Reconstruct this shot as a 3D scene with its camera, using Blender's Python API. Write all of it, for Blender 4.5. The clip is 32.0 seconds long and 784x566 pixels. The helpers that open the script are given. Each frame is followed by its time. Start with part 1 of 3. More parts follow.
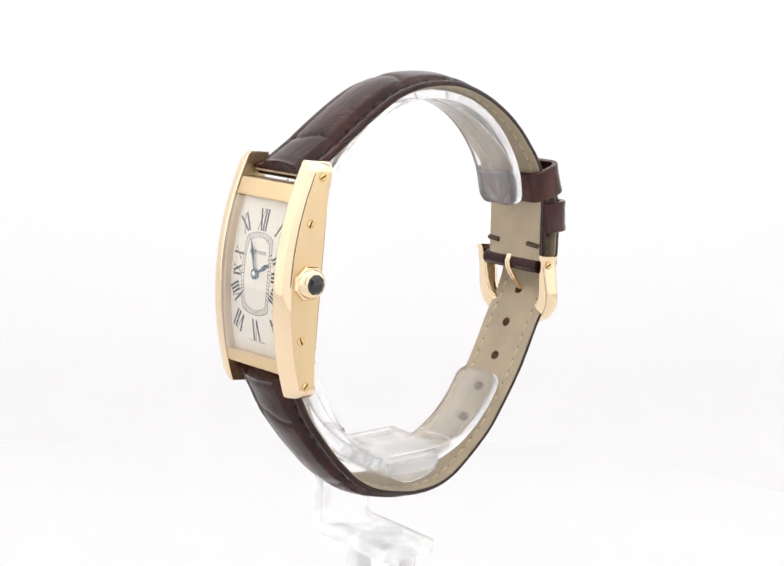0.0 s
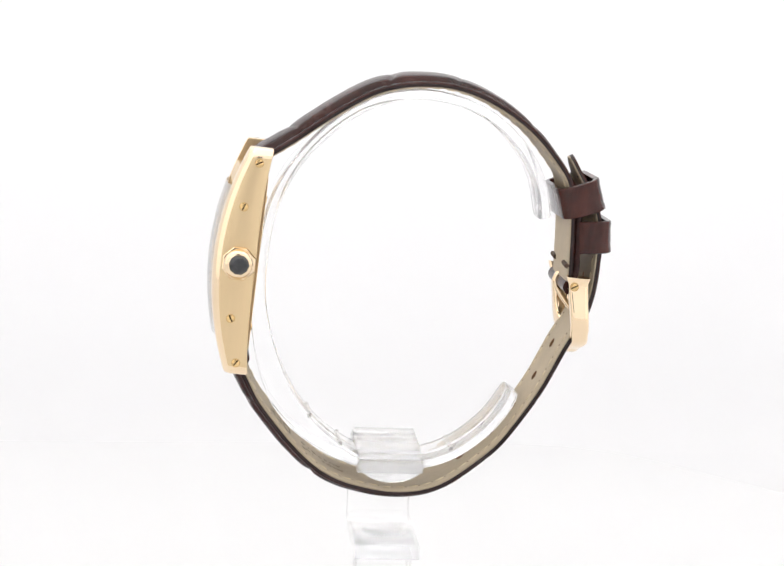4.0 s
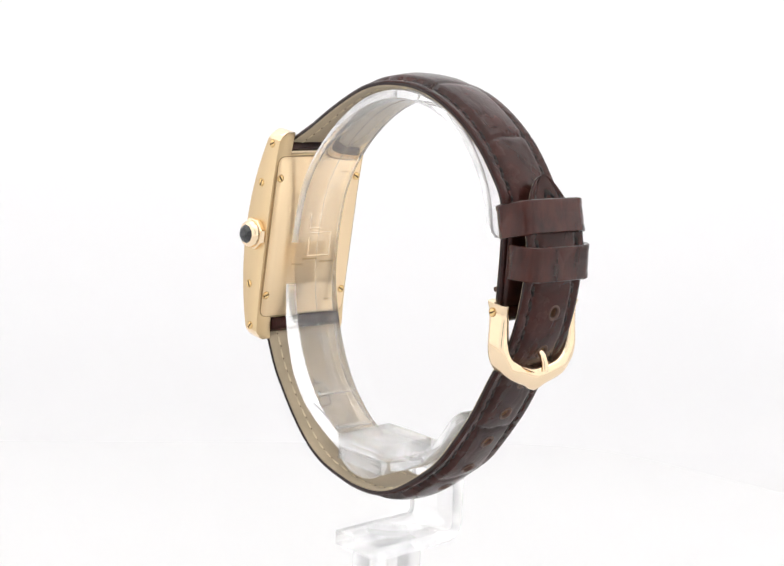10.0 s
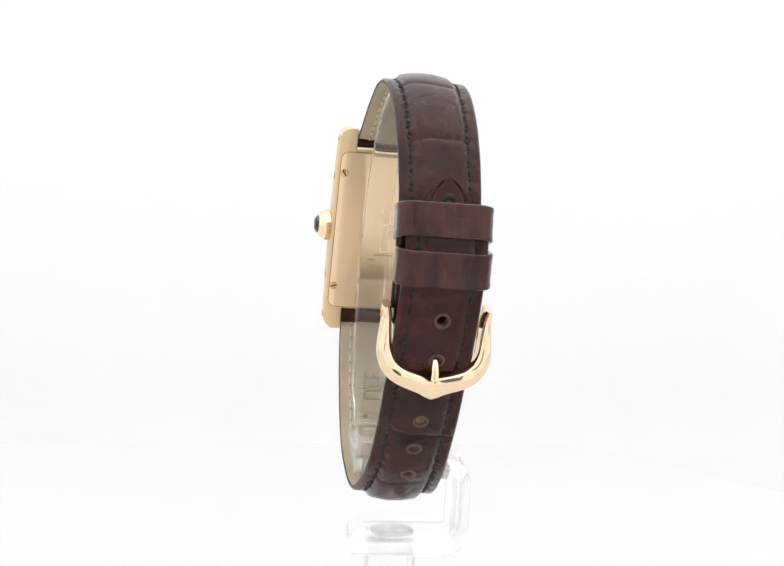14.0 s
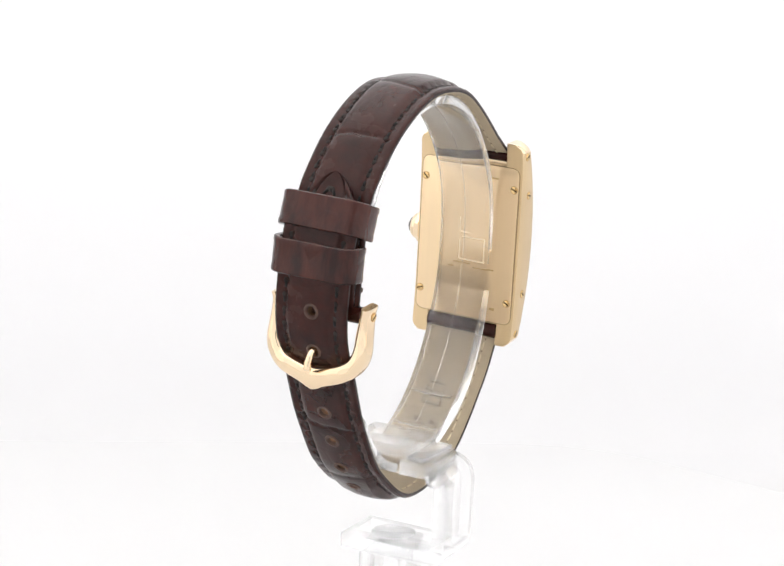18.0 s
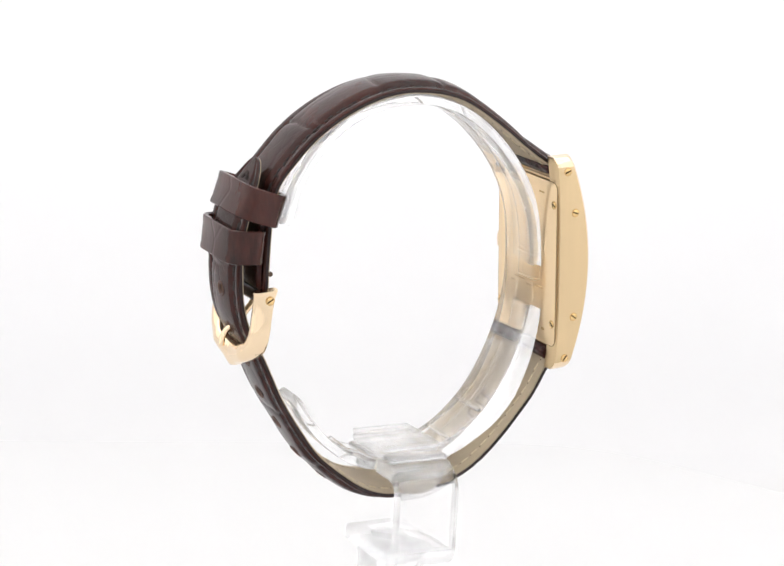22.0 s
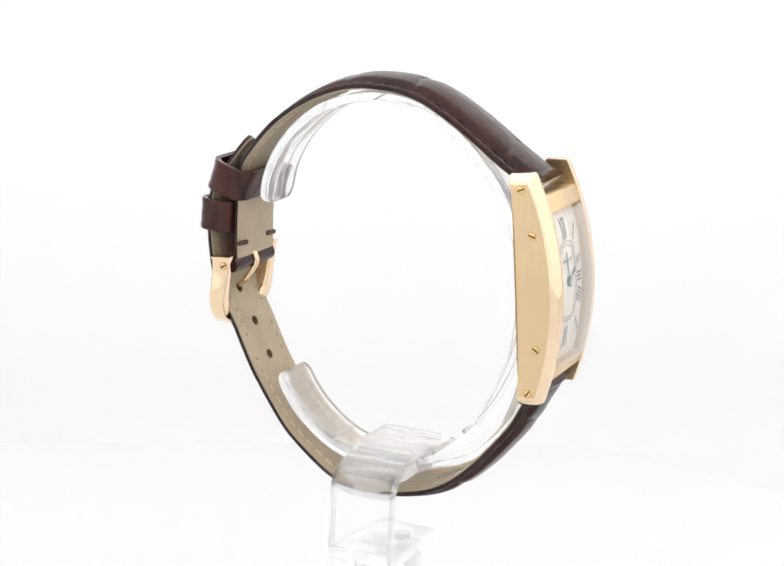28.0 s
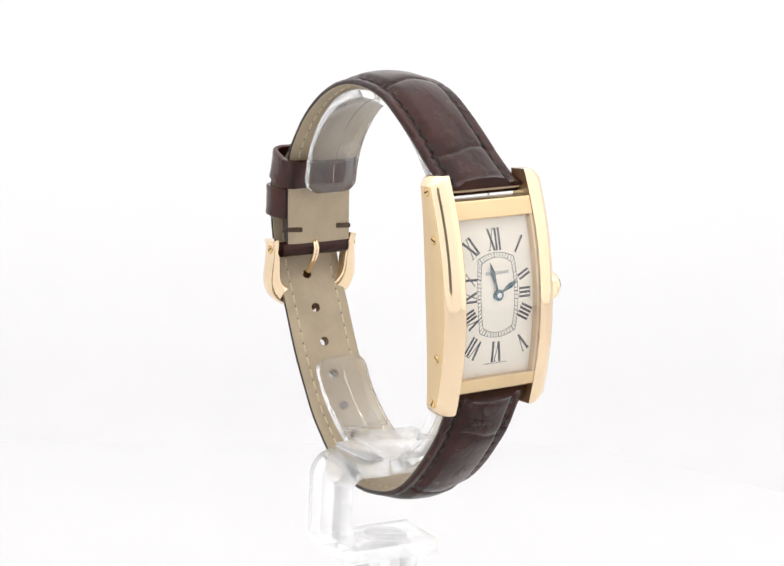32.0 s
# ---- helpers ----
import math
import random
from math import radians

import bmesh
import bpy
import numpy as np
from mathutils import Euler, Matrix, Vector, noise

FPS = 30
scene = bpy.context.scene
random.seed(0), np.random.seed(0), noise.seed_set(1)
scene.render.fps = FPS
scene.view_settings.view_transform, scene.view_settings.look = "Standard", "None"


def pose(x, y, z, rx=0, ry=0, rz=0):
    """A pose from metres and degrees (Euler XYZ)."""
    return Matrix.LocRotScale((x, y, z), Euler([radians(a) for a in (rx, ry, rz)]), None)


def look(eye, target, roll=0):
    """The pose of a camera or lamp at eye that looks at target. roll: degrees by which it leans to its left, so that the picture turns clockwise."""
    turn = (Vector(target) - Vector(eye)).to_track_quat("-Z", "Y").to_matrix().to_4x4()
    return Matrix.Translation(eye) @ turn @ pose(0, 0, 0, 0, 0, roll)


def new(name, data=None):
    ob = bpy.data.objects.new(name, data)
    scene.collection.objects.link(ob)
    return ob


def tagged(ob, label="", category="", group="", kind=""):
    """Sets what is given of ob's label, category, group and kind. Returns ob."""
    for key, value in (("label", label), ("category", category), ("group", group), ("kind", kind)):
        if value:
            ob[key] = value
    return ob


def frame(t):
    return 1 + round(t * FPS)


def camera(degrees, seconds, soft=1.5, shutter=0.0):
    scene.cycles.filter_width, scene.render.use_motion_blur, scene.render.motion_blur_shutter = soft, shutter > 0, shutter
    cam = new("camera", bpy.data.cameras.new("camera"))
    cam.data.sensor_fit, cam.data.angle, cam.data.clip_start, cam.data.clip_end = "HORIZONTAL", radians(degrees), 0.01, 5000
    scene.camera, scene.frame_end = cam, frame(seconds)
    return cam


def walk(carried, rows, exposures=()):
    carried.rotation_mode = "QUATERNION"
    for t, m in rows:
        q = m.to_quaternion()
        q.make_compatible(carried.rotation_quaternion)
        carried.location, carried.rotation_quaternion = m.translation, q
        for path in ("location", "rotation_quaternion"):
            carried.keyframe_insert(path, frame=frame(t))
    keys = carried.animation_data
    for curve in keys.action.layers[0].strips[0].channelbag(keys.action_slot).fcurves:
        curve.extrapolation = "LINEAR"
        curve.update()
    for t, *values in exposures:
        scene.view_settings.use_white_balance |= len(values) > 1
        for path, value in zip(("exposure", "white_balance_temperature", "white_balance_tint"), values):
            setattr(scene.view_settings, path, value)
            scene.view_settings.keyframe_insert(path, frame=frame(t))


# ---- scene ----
# ---- camera ----
MM = 0.001
cam = camera(24.35, 32.0)
EYE = (-4.415 * MM, -290.29 * MM, 53.079 * MM)
VIEW = pose(*EYE, 77.90, -2.822, 0.0)
walk(cam, [(0.0, VIEW), (32.0, VIEW)])

# the turn of the stand about the upright axis at the origin: degrees every 2 s
TURN = [-139.76, -157.02, -174.28, -192.41, -210.55, -228.05, -245.55, -262.98, -280.40,
        -297.99, -315.58, -332.78, -349.98, -367.59, -385.20, -402.44, -419.67]
# the watch as it hangs on the stand
ON_STAND = pose(23.825 * MM, -0.424 * MM, -5.180 * MM, 2.390, -4.815, 0.0)
FLOOR = -80.0

# ---- world and light ----
world = bpy.data.worlds.new("studio")
scene.world = world
world.use_nodes = True
world.node_tree.nodes["Background"].inputs["Color"].default_value = (0.9, 0.93, 1.0, 1)
world.node_tree.nodes["Background"].inputs["Strength"].default_value = 0.35
scene.view_settings.exposure = 0.17


def area_lamp(name, eye, target, w, h, watts, colour):
    data = bpy.data.lights.new(name, "AREA")
    data.shape, data.size, data.size_y, data.energy, data.color = "RECTANGLE", w, h, watts, colour
    ob = new(name, data)
    ob.matrix_world = look(eye, target)
    return ob


# an added lamp, unseen behind the white backdrop sheet, brightens its upper part
area_lamp("backdrop_fill", (0, 0.56, 0.34), (0, 0.1, 0.30), 0.75, 0.4, 6.0, (1.0, 0.99, 0.985))


# ---- materials ----
def node(tree, kind, x=0, y=0, **inputs):
    n = tree.nodes.new(kind)
    n.location = (x, y)
    for key, value in inputs.items():
        n.inputs[key.replace("_", " ")].default_value = value
    return n


def material(name, colour, rough=0.5, metal=0.0, vary=0.0, vary_scale=300.0, bump=0.0, bump_scale=2000.0, stretch=(1, 1, 1),
             rough_vary=0.0, coat=0.0, transmission=0.0, ior=1.5, glow=0.0, second=None, random_vary=0.0, specular=0.5):
    m = bpy.data.materials.new(name)
    m.use_nodes = True
    tree = m.node_tree
    b = tree.nodes["Principled BSDF"]
    b.inputs["Base Color"].default_value = (*colour, 1)
    b.inputs["Roughness"].default_value = rough
    b.inputs["Metallic"].default_value = metal
    b.inputs["Coat Weight"].default_value = coat
    b.inputs["Coat Roughness"].default_value = 0.12
    b.inputs["Transmission Weight"].default_value = transmission
    b.inputs["IOR"].default_value = ior
    b.inputs["Specular IOR Level"].default_value = specular
    if glow:
        b.inputs["Emission Color"].default_value = (*colour, 1)
        b.inputs["Emission Strength"].default_value = glow
    if not (vary or bump or rough_vary):
        return m
    coords = node(tree, "ShaderNodeTexCoord", -1100)
    mapping = node(tree, "ShaderNodeMapping", -900, Scale=stretch)
    tree.links.new(coords.outputs["Object"], mapping.inputs["Vector"])
    if vary:
        big = node(tree, "ShaderNodeTexNoise", -700, 200, Scale=vary_scale, Detail=5.0, Roughness=0.6)
        tree.links.new(mapping.outputs[0], big.inputs["Vector"])
        small = node(tree, "ShaderNodeTexNoise", -700, 450, Scale=vary_scale * 9, Detail=3.0)
        tree.links.new(mapping.outputs[0], small.inputs["Vector"])
        both = node(tree, "ShaderNodeMix", -520, 300)
        both.inputs[0].default_value = 0.12
        tree.links.new(big.outputs[0], both.inputs[2])
        tree.links.new(small.outputs[0], both.inputs[3])
        ramp = node(tree, "ShaderNodeValToRGB", -400, 250)
        other = second or [c * (1 - vary) for c in colour]
        ramp.color_ramp.elements[0].position, ramp.color_ramp.elements[1].position = 0.35, 0.65
        ramp.color_ramp.elements[0].color = (*other, 1)
        ramp.color_ramp.elements[1].color = (*[min(1, c * (1 + vary * 0.5)) for c in colour], 1)
        tree.links.new(both.outputs[0], ramp.inputs[0])
        tree.links.new(ramp.outputs[0], b.inputs["Base Color"])
    if rough_vary:
        patch = node(tree, "ShaderNodeTexNoise", -700, -100, Scale=vary_scale * 2, Detail=4.0)
        tree.links.new(mapping.outputs[0], patch.inputs["Vector"])
        span = node(tree, "ShaderNodeMapRange", -400, -100)
        span.inputs[3].default_value, span.inputs[4].default_value = rough - rough_vary, rough + rough_vary
        tree.links.new(patch.outputs[0], span.inputs[0])
        tree.links.new(span.outputs[0], b.inputs["Roughness"])
    if bump:
        grain = node(tree, "ShaderNodeTexNoise", -700, -400, Scale=bump_scale, Detail=4.0, Roughness=0.6)
        tree.links.new(mapping.outputs[0], grain.inputs["Vector"])
        relief = node(tree, "ShaderNodeBump", -400, -400, Strength=bump, Distance=0.0001)
        tree.links.new(grain.outputs[0], relief.inputs["Height"])
        tree.links.new(relief.outputs[0], b.inputs["Normal"])
    return m


GOLD = (0.89, 0.70, 0.48)
# one brushed gold twice: brighter light on the back, dimmer on flanks, as colour
BRUSHED_LIT = material("brushed_gold_lit", (0.89, 0.69, 0.44), 0.33, 1.0, vary=0.05, vary_scale=150, bump=0.06, bump_scale=3500, stretch=(1, 1, 0.05), rough_vary=0.05)
BRUSHED_DIM = material("brushed_gold_dim", (0.72, 0.55, 0.33), 0.36, 1.0, vary=0.06, vary_scale=150, bump=0.10, bump_scale=3500, stretch=(1, 1, 0.05), rough_vary=0.06)
POLISHED = material("polished_gold", GOLD, 0.08, 1.0, vary=0.04, vary_scale=120, bump=0.015, bump_scale=700, rough_vary=0.03)
SCREW = material("screw_gold", (0.80, 0.56, 0.26), 0.22, 1.0, vary=0.08, vary_scale=600)
SLOT = material("screw_slot", (0.07, 0.04, 0.015), 0.5, 0.8)
SEAM = material("joint_brown", (0.36, 0.24, 0.12), 0.5, 0.7)
LEATHER = material("alligator_leather", (0.034, 0.0088, 0.0065), 0.26, 0.0, coat=0.21, vary=0.6, vary_scale=130, bump=0.09, bump_scale=900,
                   rough_vary=0.06, second=(0.018, 0.005, 0.004), specular=0.12)
LEATHER_LOOP = material("loop_leather", (0.052, 0.0145, 0.0105), 0.17, 0.0, vary=0.8, vary_scale=300, bump=0.55, bump_scale=420, stretch=(1, 1, 0.22),
                        rough_vary=0.07, second=(0.022, 0.0065, 0.0052), specular=0.22, coat=0.22)
EDGE = material("painted_edge", (0.018, 0.008, 0.008), 0.42, 0.0, specular=0.3, vary=0.3, vary_scale=500, bump=0.1)
LINING = material("calf_lining", (0.45, 0.366, 0.252), 0.58, 0.0, vary=0.14, vary_scale=140, bump=0.14, bump_scale=2600, rough_vary=0.08)
RIM_LEATHER = material("pressed_leather", (0.075, 0.033, 0.020), 0.5, vary=0.3, vary_scale=900)
THREAD = material("dark_thread", (0.004, 0.0025, 0.0025), 0.85, vary=0.3, vary_scale=3000)
TAN_THREAD = material("tan_thread", (0.62, 0.53, 0.36), 0.7, vary=0.2, vary_scale=3000)
HOLE_DARK = material("needle_hole", (0.012, 0.007, 0.005), 0.8)
SLIT = material("cut_leather", (0.075, 0.042, 0.026), 0.7, vary=0.3, vary_scale=900)
RAW = material("raw_leather", (0.22, 0.115, 0.06), 0.7, vary=0.3, vary_scale=900)
STAMP = material("stamped_mark", (0.18, 0.145, 0.098), 0.6)
DIAL = material("silvered_dial", (0.88, 0.82, 0.715), 0.42, 0.0, vary=0.05, vary_scale=220, bump=0.06, bump_scale=5000)
INK = material("black_ink", (0.028, 0.029, 0.034), 0.45)
BLUED = material("blued_steel", (0.06, 0.13, 0.165), 0.26, 0.75, vary=0.2, vary_scale=800)
STEEL = material("polished_steel", (0.72, 0.73, 0.74), 0.18, 1.0)
SPINEL = material("dark_cabochon", (0.006, 0.007, 0.010), 0.06, 0.0, coat=0.5)
ENGRAVED = material("engraved_line", (0.62, 0.42, 0.20), 0.5, 1.0)
ACRYLIC = material("clear_acrylic", (1, 1, 1), 0.0, transmission=1.0, ior=1.47)


def crackle(m, scale, strength):
    """Adds fine irregular creases to a leather's relief."""
    tree = m.node_tree
    b = tree.nodes["Principled BSDF"]
    old = b.inputs["Normal"].links[0].from_node
    coords = node(tree, "ShaderNodeTexCoord", -1100, -700)
    warp = node(tree, "ShaderNodeTexNoise", -900, -900, Scale=scale * 0.8, Detail=2.0)
    tree.links.new(coords.outputs["Object"], warp.inputs["Vector"])
    shift = node(tree, "ShaderNodeVectorMath", -700, -800)
    shift.operation = "MULTIPLY_ADD"
    shift.inputs[1].default_value = (0.0022, 0.0022, 0.0022)
    tree.links.new(warp.outputs["Color"], shift.inputs[0])
    tree.links.new(coords.outputs["Object"], shift.inputs[2])
    cells = node(tree, "ShaderNodeTexVoronoi", -550, -800, Scale=scale)
    cells.feature = "DISTANCE_TO_EDGE"
    tree.links.new(shift.outputs[0], cells.inputs["Vector"])
    span = node(tree, "ShaderNodeMapRange", -400, -800)
    span.inputs[2].default_value = 0.07
    tree.links.new(cells.outputs["Distance"], span.inputs[0])
    relief = node(tree, "ShaderNodeBump", -250, -600, Strength=strength, Distance=0.00006)
    tree.links.new(span.outputs[0], relief.inputs["Height"])
    tree.links.new(old.outputs[0], relief.inputs["Normal"])
    tree.links.new(relief.outputs[0], b.inputs["Normal"])


crackle(LEATHER, 330.0, 0.26)
crackle(LEATHER_LOOP, 150.0, 0.55)


def thin_out(m, share):
    """Lets a share of the light straight through a clear material, as thin sheets do."""
    tree = m.node_tree
    b, out = tree.nodes["Principled BSDF"], tree.nodes["Material Output"]
    straight, mix = node(tree, "ShaderNodeBsdfTransparent", 0, -300), node(tree, "ShaderNodeMixShader", 300, -100)
    mix.inputs[0].default_value = share
    tree.links.new(b.outputs[0], mix.inputs[1])
    tree.links.new(straight.outputs[0], mix.inputs[2])
    tree.links.new(mix.outputs[0], out.inputs["Surface"])


thin_out(ACRYLIC, 0.14)


def thin_glass(name, least, rise=5.0):
    """A thin clear pane: light passes straight, gloss grows from its least share towards grazing views."""
    m = bpy.data.materials.new(name)
    m.use_nodes = True
    tree = m.node_tree
    tree.nodes.remove(tree.nodes["Principled BSDF"])
    out = tree.nodes["Material Output"]
    clear_part, gloss = node(tree, "ShaderNodeBsdfTransparent", 0, -100), node(tree, "ShaderNodeBsdfGlossy", 0, 100, Roughness=0.02)
    facing, power, span = node(tree, "ShaderNodeLayerWeight", -600, 300), node(tree, "ShaderNodeMath", -400, 300), node(tree, "ShaderNodeMapRange", -200, 300)
    mix = node(tree, "ShaderNodeMixShader", 300, 0)
    power.operation, power.inputs[1].default_value = "POWER", rise
    span.inputs[3].default_value, span.inputs[4].default_value = least, 0.95
    tree.links.new(facing.outputs["Facing"], power.inputs[0])
    tree.links.new(power.outputs[0], span.inputs[0])
    tree.links.new(span.outputs[0], mix.inputs[0])
    tree.links.new(clear_part.outputs[0], mix.inputs[1])
    tree.links.new(gloss.outputs[0], mix.inputs[2])
    tree.links.new(mix.outputs[0], out.inputs["Surface"])
    return m


CRYSTAL = thin_glass("crystal", 0.11, 2.8)
CRYSTAL_INNER = thin_glass("crystal_underside", 0.015)
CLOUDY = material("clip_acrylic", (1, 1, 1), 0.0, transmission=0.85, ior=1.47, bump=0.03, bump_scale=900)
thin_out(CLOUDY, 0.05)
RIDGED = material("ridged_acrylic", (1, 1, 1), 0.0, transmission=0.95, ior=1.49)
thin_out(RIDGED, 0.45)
THIN_ACRYLIC = material("thin_clear_acrylic", (1, 1, 1), 0.0, transmission=1.0, ior=1.40)
thin_out(THIN_ACRYLIC, 0.34)



def translucent_sheet(name, colour, share):
    """Thin white cloth: part of the light behind it shines through."""
    m = bpy.data.materials.new(name)
    m.use_nodes = True
    tree = m.node_tree
    tree.nodes.remove(tree.nodes["Principled BSDF"])
    out = tree.nodes["Material Output"]
    front, through_it = node(tree, "ShaderNodeBsdfDiffuse", 0, 100), node(tree, "ShaderNodeBsdfTranslucent", 0, -100)
    front.inputs["Color"].default_value = through_it.inputs["Color"].default_value = (*colour, 1)
    mix = node(tree, "ShaderNodeMixShader", 300, 0)
    mix.inputs[0].default_value = share
    tree.links.new(front.outputs[0], mix.inputs[1])
    tree.links.new(through_it.outputs[0], mix.inputs[2])
    tree.links.new(mix.outputs[0], out.inputs["Surface"])
    return m


SHEET = translucent_sheet("white_sheet", (0.825, 0.823, 0.832), 0.25)
SWEEP = material("white_sweep", (0.850, 0.851, 0.863), 0.6, vary=0.01, vary_scale=6)
MAT = material("white_mat", (0.690, 0.692, 0.699), 0.6, vary=0.01, vary_scale=6)
# side walls out of view: the glow is added as soft side light
TENT = material("glowing_tent_fabric", (0.98, 0.97, 0.96), 0.8, glow=0.23, vary=0.01, vary_scale=5)
PANEL = material("light_panel", (1.0, 0.99, 0.97), 0.5, glow=0.74)
REAR_PANEL = material("rear_light_panel", (1.0, 0.99, 0.97), 0.5, glow=0.95)
# front wall out of view: its glow is an added fill from the camera side
FRONT = material("glowing_front_cloth", (0.74, 0.74, 0.75), 0.9, vary=0.03, vary_scale=8, glow=0.41)
DARK = material("dark_cloth", (0.22, 0.215, 0.21), 0.9, vary=0.2, vary_scale=8)


# ---- helpers for meshes (millimetres in, metres out) ----
def finish(bm, name, materials, smooth=35.0):
    bmesh.ops.recalc_face_normals(bm, faces=bm.faces)
    bm.transform(Matrix.Scale(MM, 4))
    me = bpy.data.meshes.new(name)
    bm.to_mesh(me)
    bm.free()
    for m in materials if isinstance(materials, (list, tuple)) else [materials]:
        me.materials.append(m)
    if smooth:
        me.polygons.foreach_set("use_smooth", [True] * len(me.polygons))
        me.set_sharp_from_angle(angle=radians(smooth))
    return me


def part(name, bm, materials, parent=None, label="", smooth=35.0):
    ob = new(name, finish(bm, name, materials, smooth))
    ob.parent = parent
    return tagged(ob, label) if label else ob


def piece(name, me, parent, m):
    ob = new(name, me)
    ob.parent = parent
    ob.matrix_basis = m
    return ob


def loft(rings, closed=True, caps=True, bm=None, around=False):
    """Skin over rings of points; closed: each ring closes on itself; around: the last ring joins the first."""
    bm = bm or bmesh.new()
    rows = [[bm.verts.new(p) for p in ring] for ring in rings]
    n = len(rows[0])
    pairs = list(zip(rows, rows[1:])) + ([(rows[-1], rows[0])] if around else [])
    for a, b in pairs:
        for j in range(n if closed else n - 1):
            k = (j + 1) % n
            bm.faces.new((a[j], a[k], b[k], b[j]))
    if caps and not around:
        bm.faces.new(rows[0])
        bm.faces.new(list(reversed(rows[-1])))
    return bm


def slab(outline, low, high, axis="y", bevel=0.0, segments=2):
    """A polygon of (a, b) pairs pushed from low to high along an axis; bevelled."""
    put = {"x": lambda a, b, c: (c, a, b), "y": lambda a, b, c: (a, c, b), "z": lambda a, b, c: (a, b, c)}[axis]
    bm = loft([[put(a, b, low) for a, b in outline], [put(a, b, high) for a, b in outline]])
    if bevel:
        bmesh.ops.recalc_face_normals(bm, faces=bm.faces)
        sharp = [e for e in bm.edges if len(e.link_faces) == 2 and e.calc_face_angle(0) > radians(30)]
        bmesh.ops.bevel(bm, geom=sharp, offset=bevel, segments=segments, profile=0.5, affect="EDGES", clamp_overlap=True)
    return bm


def box(x0, x1, y0, y1, z0, z1, bevel=0.3, segments=2):
    return slab([(x0, y0), (x1, y0), (x1, y1), (x0, y1)], z0, z1, "z", bevel, segments)


def rounded(hw, hh, r, n=5, cx=0.0, cy=0.0):
    """A rounded rectangle as points."""
    out = []
    for sx, sy, a0 in ((1, 1, 0), (-1, 1, 90), (-1, -1, 180), (1, -1, 270)):
        for i in range(n):
            a = radians(a0 + 90 * i / (n - 1))
            out.append((cx + sx * (hw - r) + r * math.cos(a), cy + sy * (hh - r) + r * math.sin(a)))
    return out


def disc(r, low, high, n=24, bevel=0.06):
    return slab([(r * math.cos(2 * math.pi * i / n), r * math.sin(2 * math.pi * i / n)) for i in range(n)], low, high, "z", bevel, 2)


def tube(path, r, n=10, flat=1.0):
    """A rod along points; flat: its width over its height."""
    rings = []
    pts = [Vector(p) for p in path]
    for i, p in enumerate(pts):
        t = (pts[min(i + 1, len(pts) - 1)] - pts[max(i - 1, 0)]).normalized()
        side = Vector((0, 1, 0)) if abs(t.y) < 0.9 else Vector((0, 0, 1))
        up = t.cross(side).normalized()
        side = up.cross(t)
        rings.append([p + side * (r * flat * math.cos(2 * math.pi * j / n)) + up * (r * math.sin(2 * math.pi * j / n)) for j in range(n)])
    return loft(rings)


class Band:
    """A smooth curve in the plane of the loop (x, z), by its length."""

    def __init__(self, points, step=0.33, centre=(-25.0, -1.0), soften=3):
        pts = np.array(points, float)
        ext = np.vstack([2 * pts[0] - pts[1], pts, 2 * pts[-1] - pts[-2]])
        fine = []
        for i in range(1, len(ext) - 2):
            p0, p1, p2, p3 = ext[i - 1:i + 3]
            for u in np.linspace(0, 1, 24, endpoint=False):
                fine.append(0.5 * (2 * p1 + (p2 - p0) * u + (2 * p0 - 5 * p1 + 4 * p2 - p3) * u * u + (3 * p1 - p0 - 3 * p2 + p3) * u ** 3))
        fine = np.array(fine + [pts[-1]])
        run = np.concatenate([[0], np.cumsum(np.hypot(*np.diff(fine, axis=0).T))])
        self.n = int(run[-1] / step) + 1
        s = np.linspace(0, run[-1], self.n)
        p = np.stack([np.interp(s, run, fine[:, k]) for k in (0, 1)], 1)
        for _ in range(soften * 4):
            p[1:-1] = 0.25 * p[:-2] + 0.5 * p[1:-1] + 0.25 * p[2:]
        self.s = np.concatenate([[0], np.cumsum(np.hypot(*np.diff(p, axis=0).T))])
        self.p, self.length = p, self.s[-1]
        t = np.gradient(p, axis=0)
        t /= np.hypot(*t.T)[:, None]
        nrm = np.stack([-t[:, 1], t[:, 0]], 1)
        if ((p - np.array(centre)) * nrm).sum() < 0:
            nrm = -nrm
        self.t, self.nrm = t, nrm

    def at(self, s):
        f = lambda a: np.stack([np.interp(s, self.s, a[:, k]) for k in (0, 1)], -1)
        return f(self.p), f(self.t), f(self.nrm)

    def place(self, s, y, h):
        p, _, n = self.at(s)
        return Vector((p[0] + n[0] * h, y, p[1] + n[1] * h))

    def frame_at(self, s, y, h):
        """Axes: x along the band, y across it, z out of it; in metres."""
        p, t, n = self.at(s)
        m = Matrix(((t[0], 0, n[0]), (0, 1, 0), (t[1], 0, n[1]))).to_4x4()
        m.translation = self.place(s, y, h) * MM
        return m


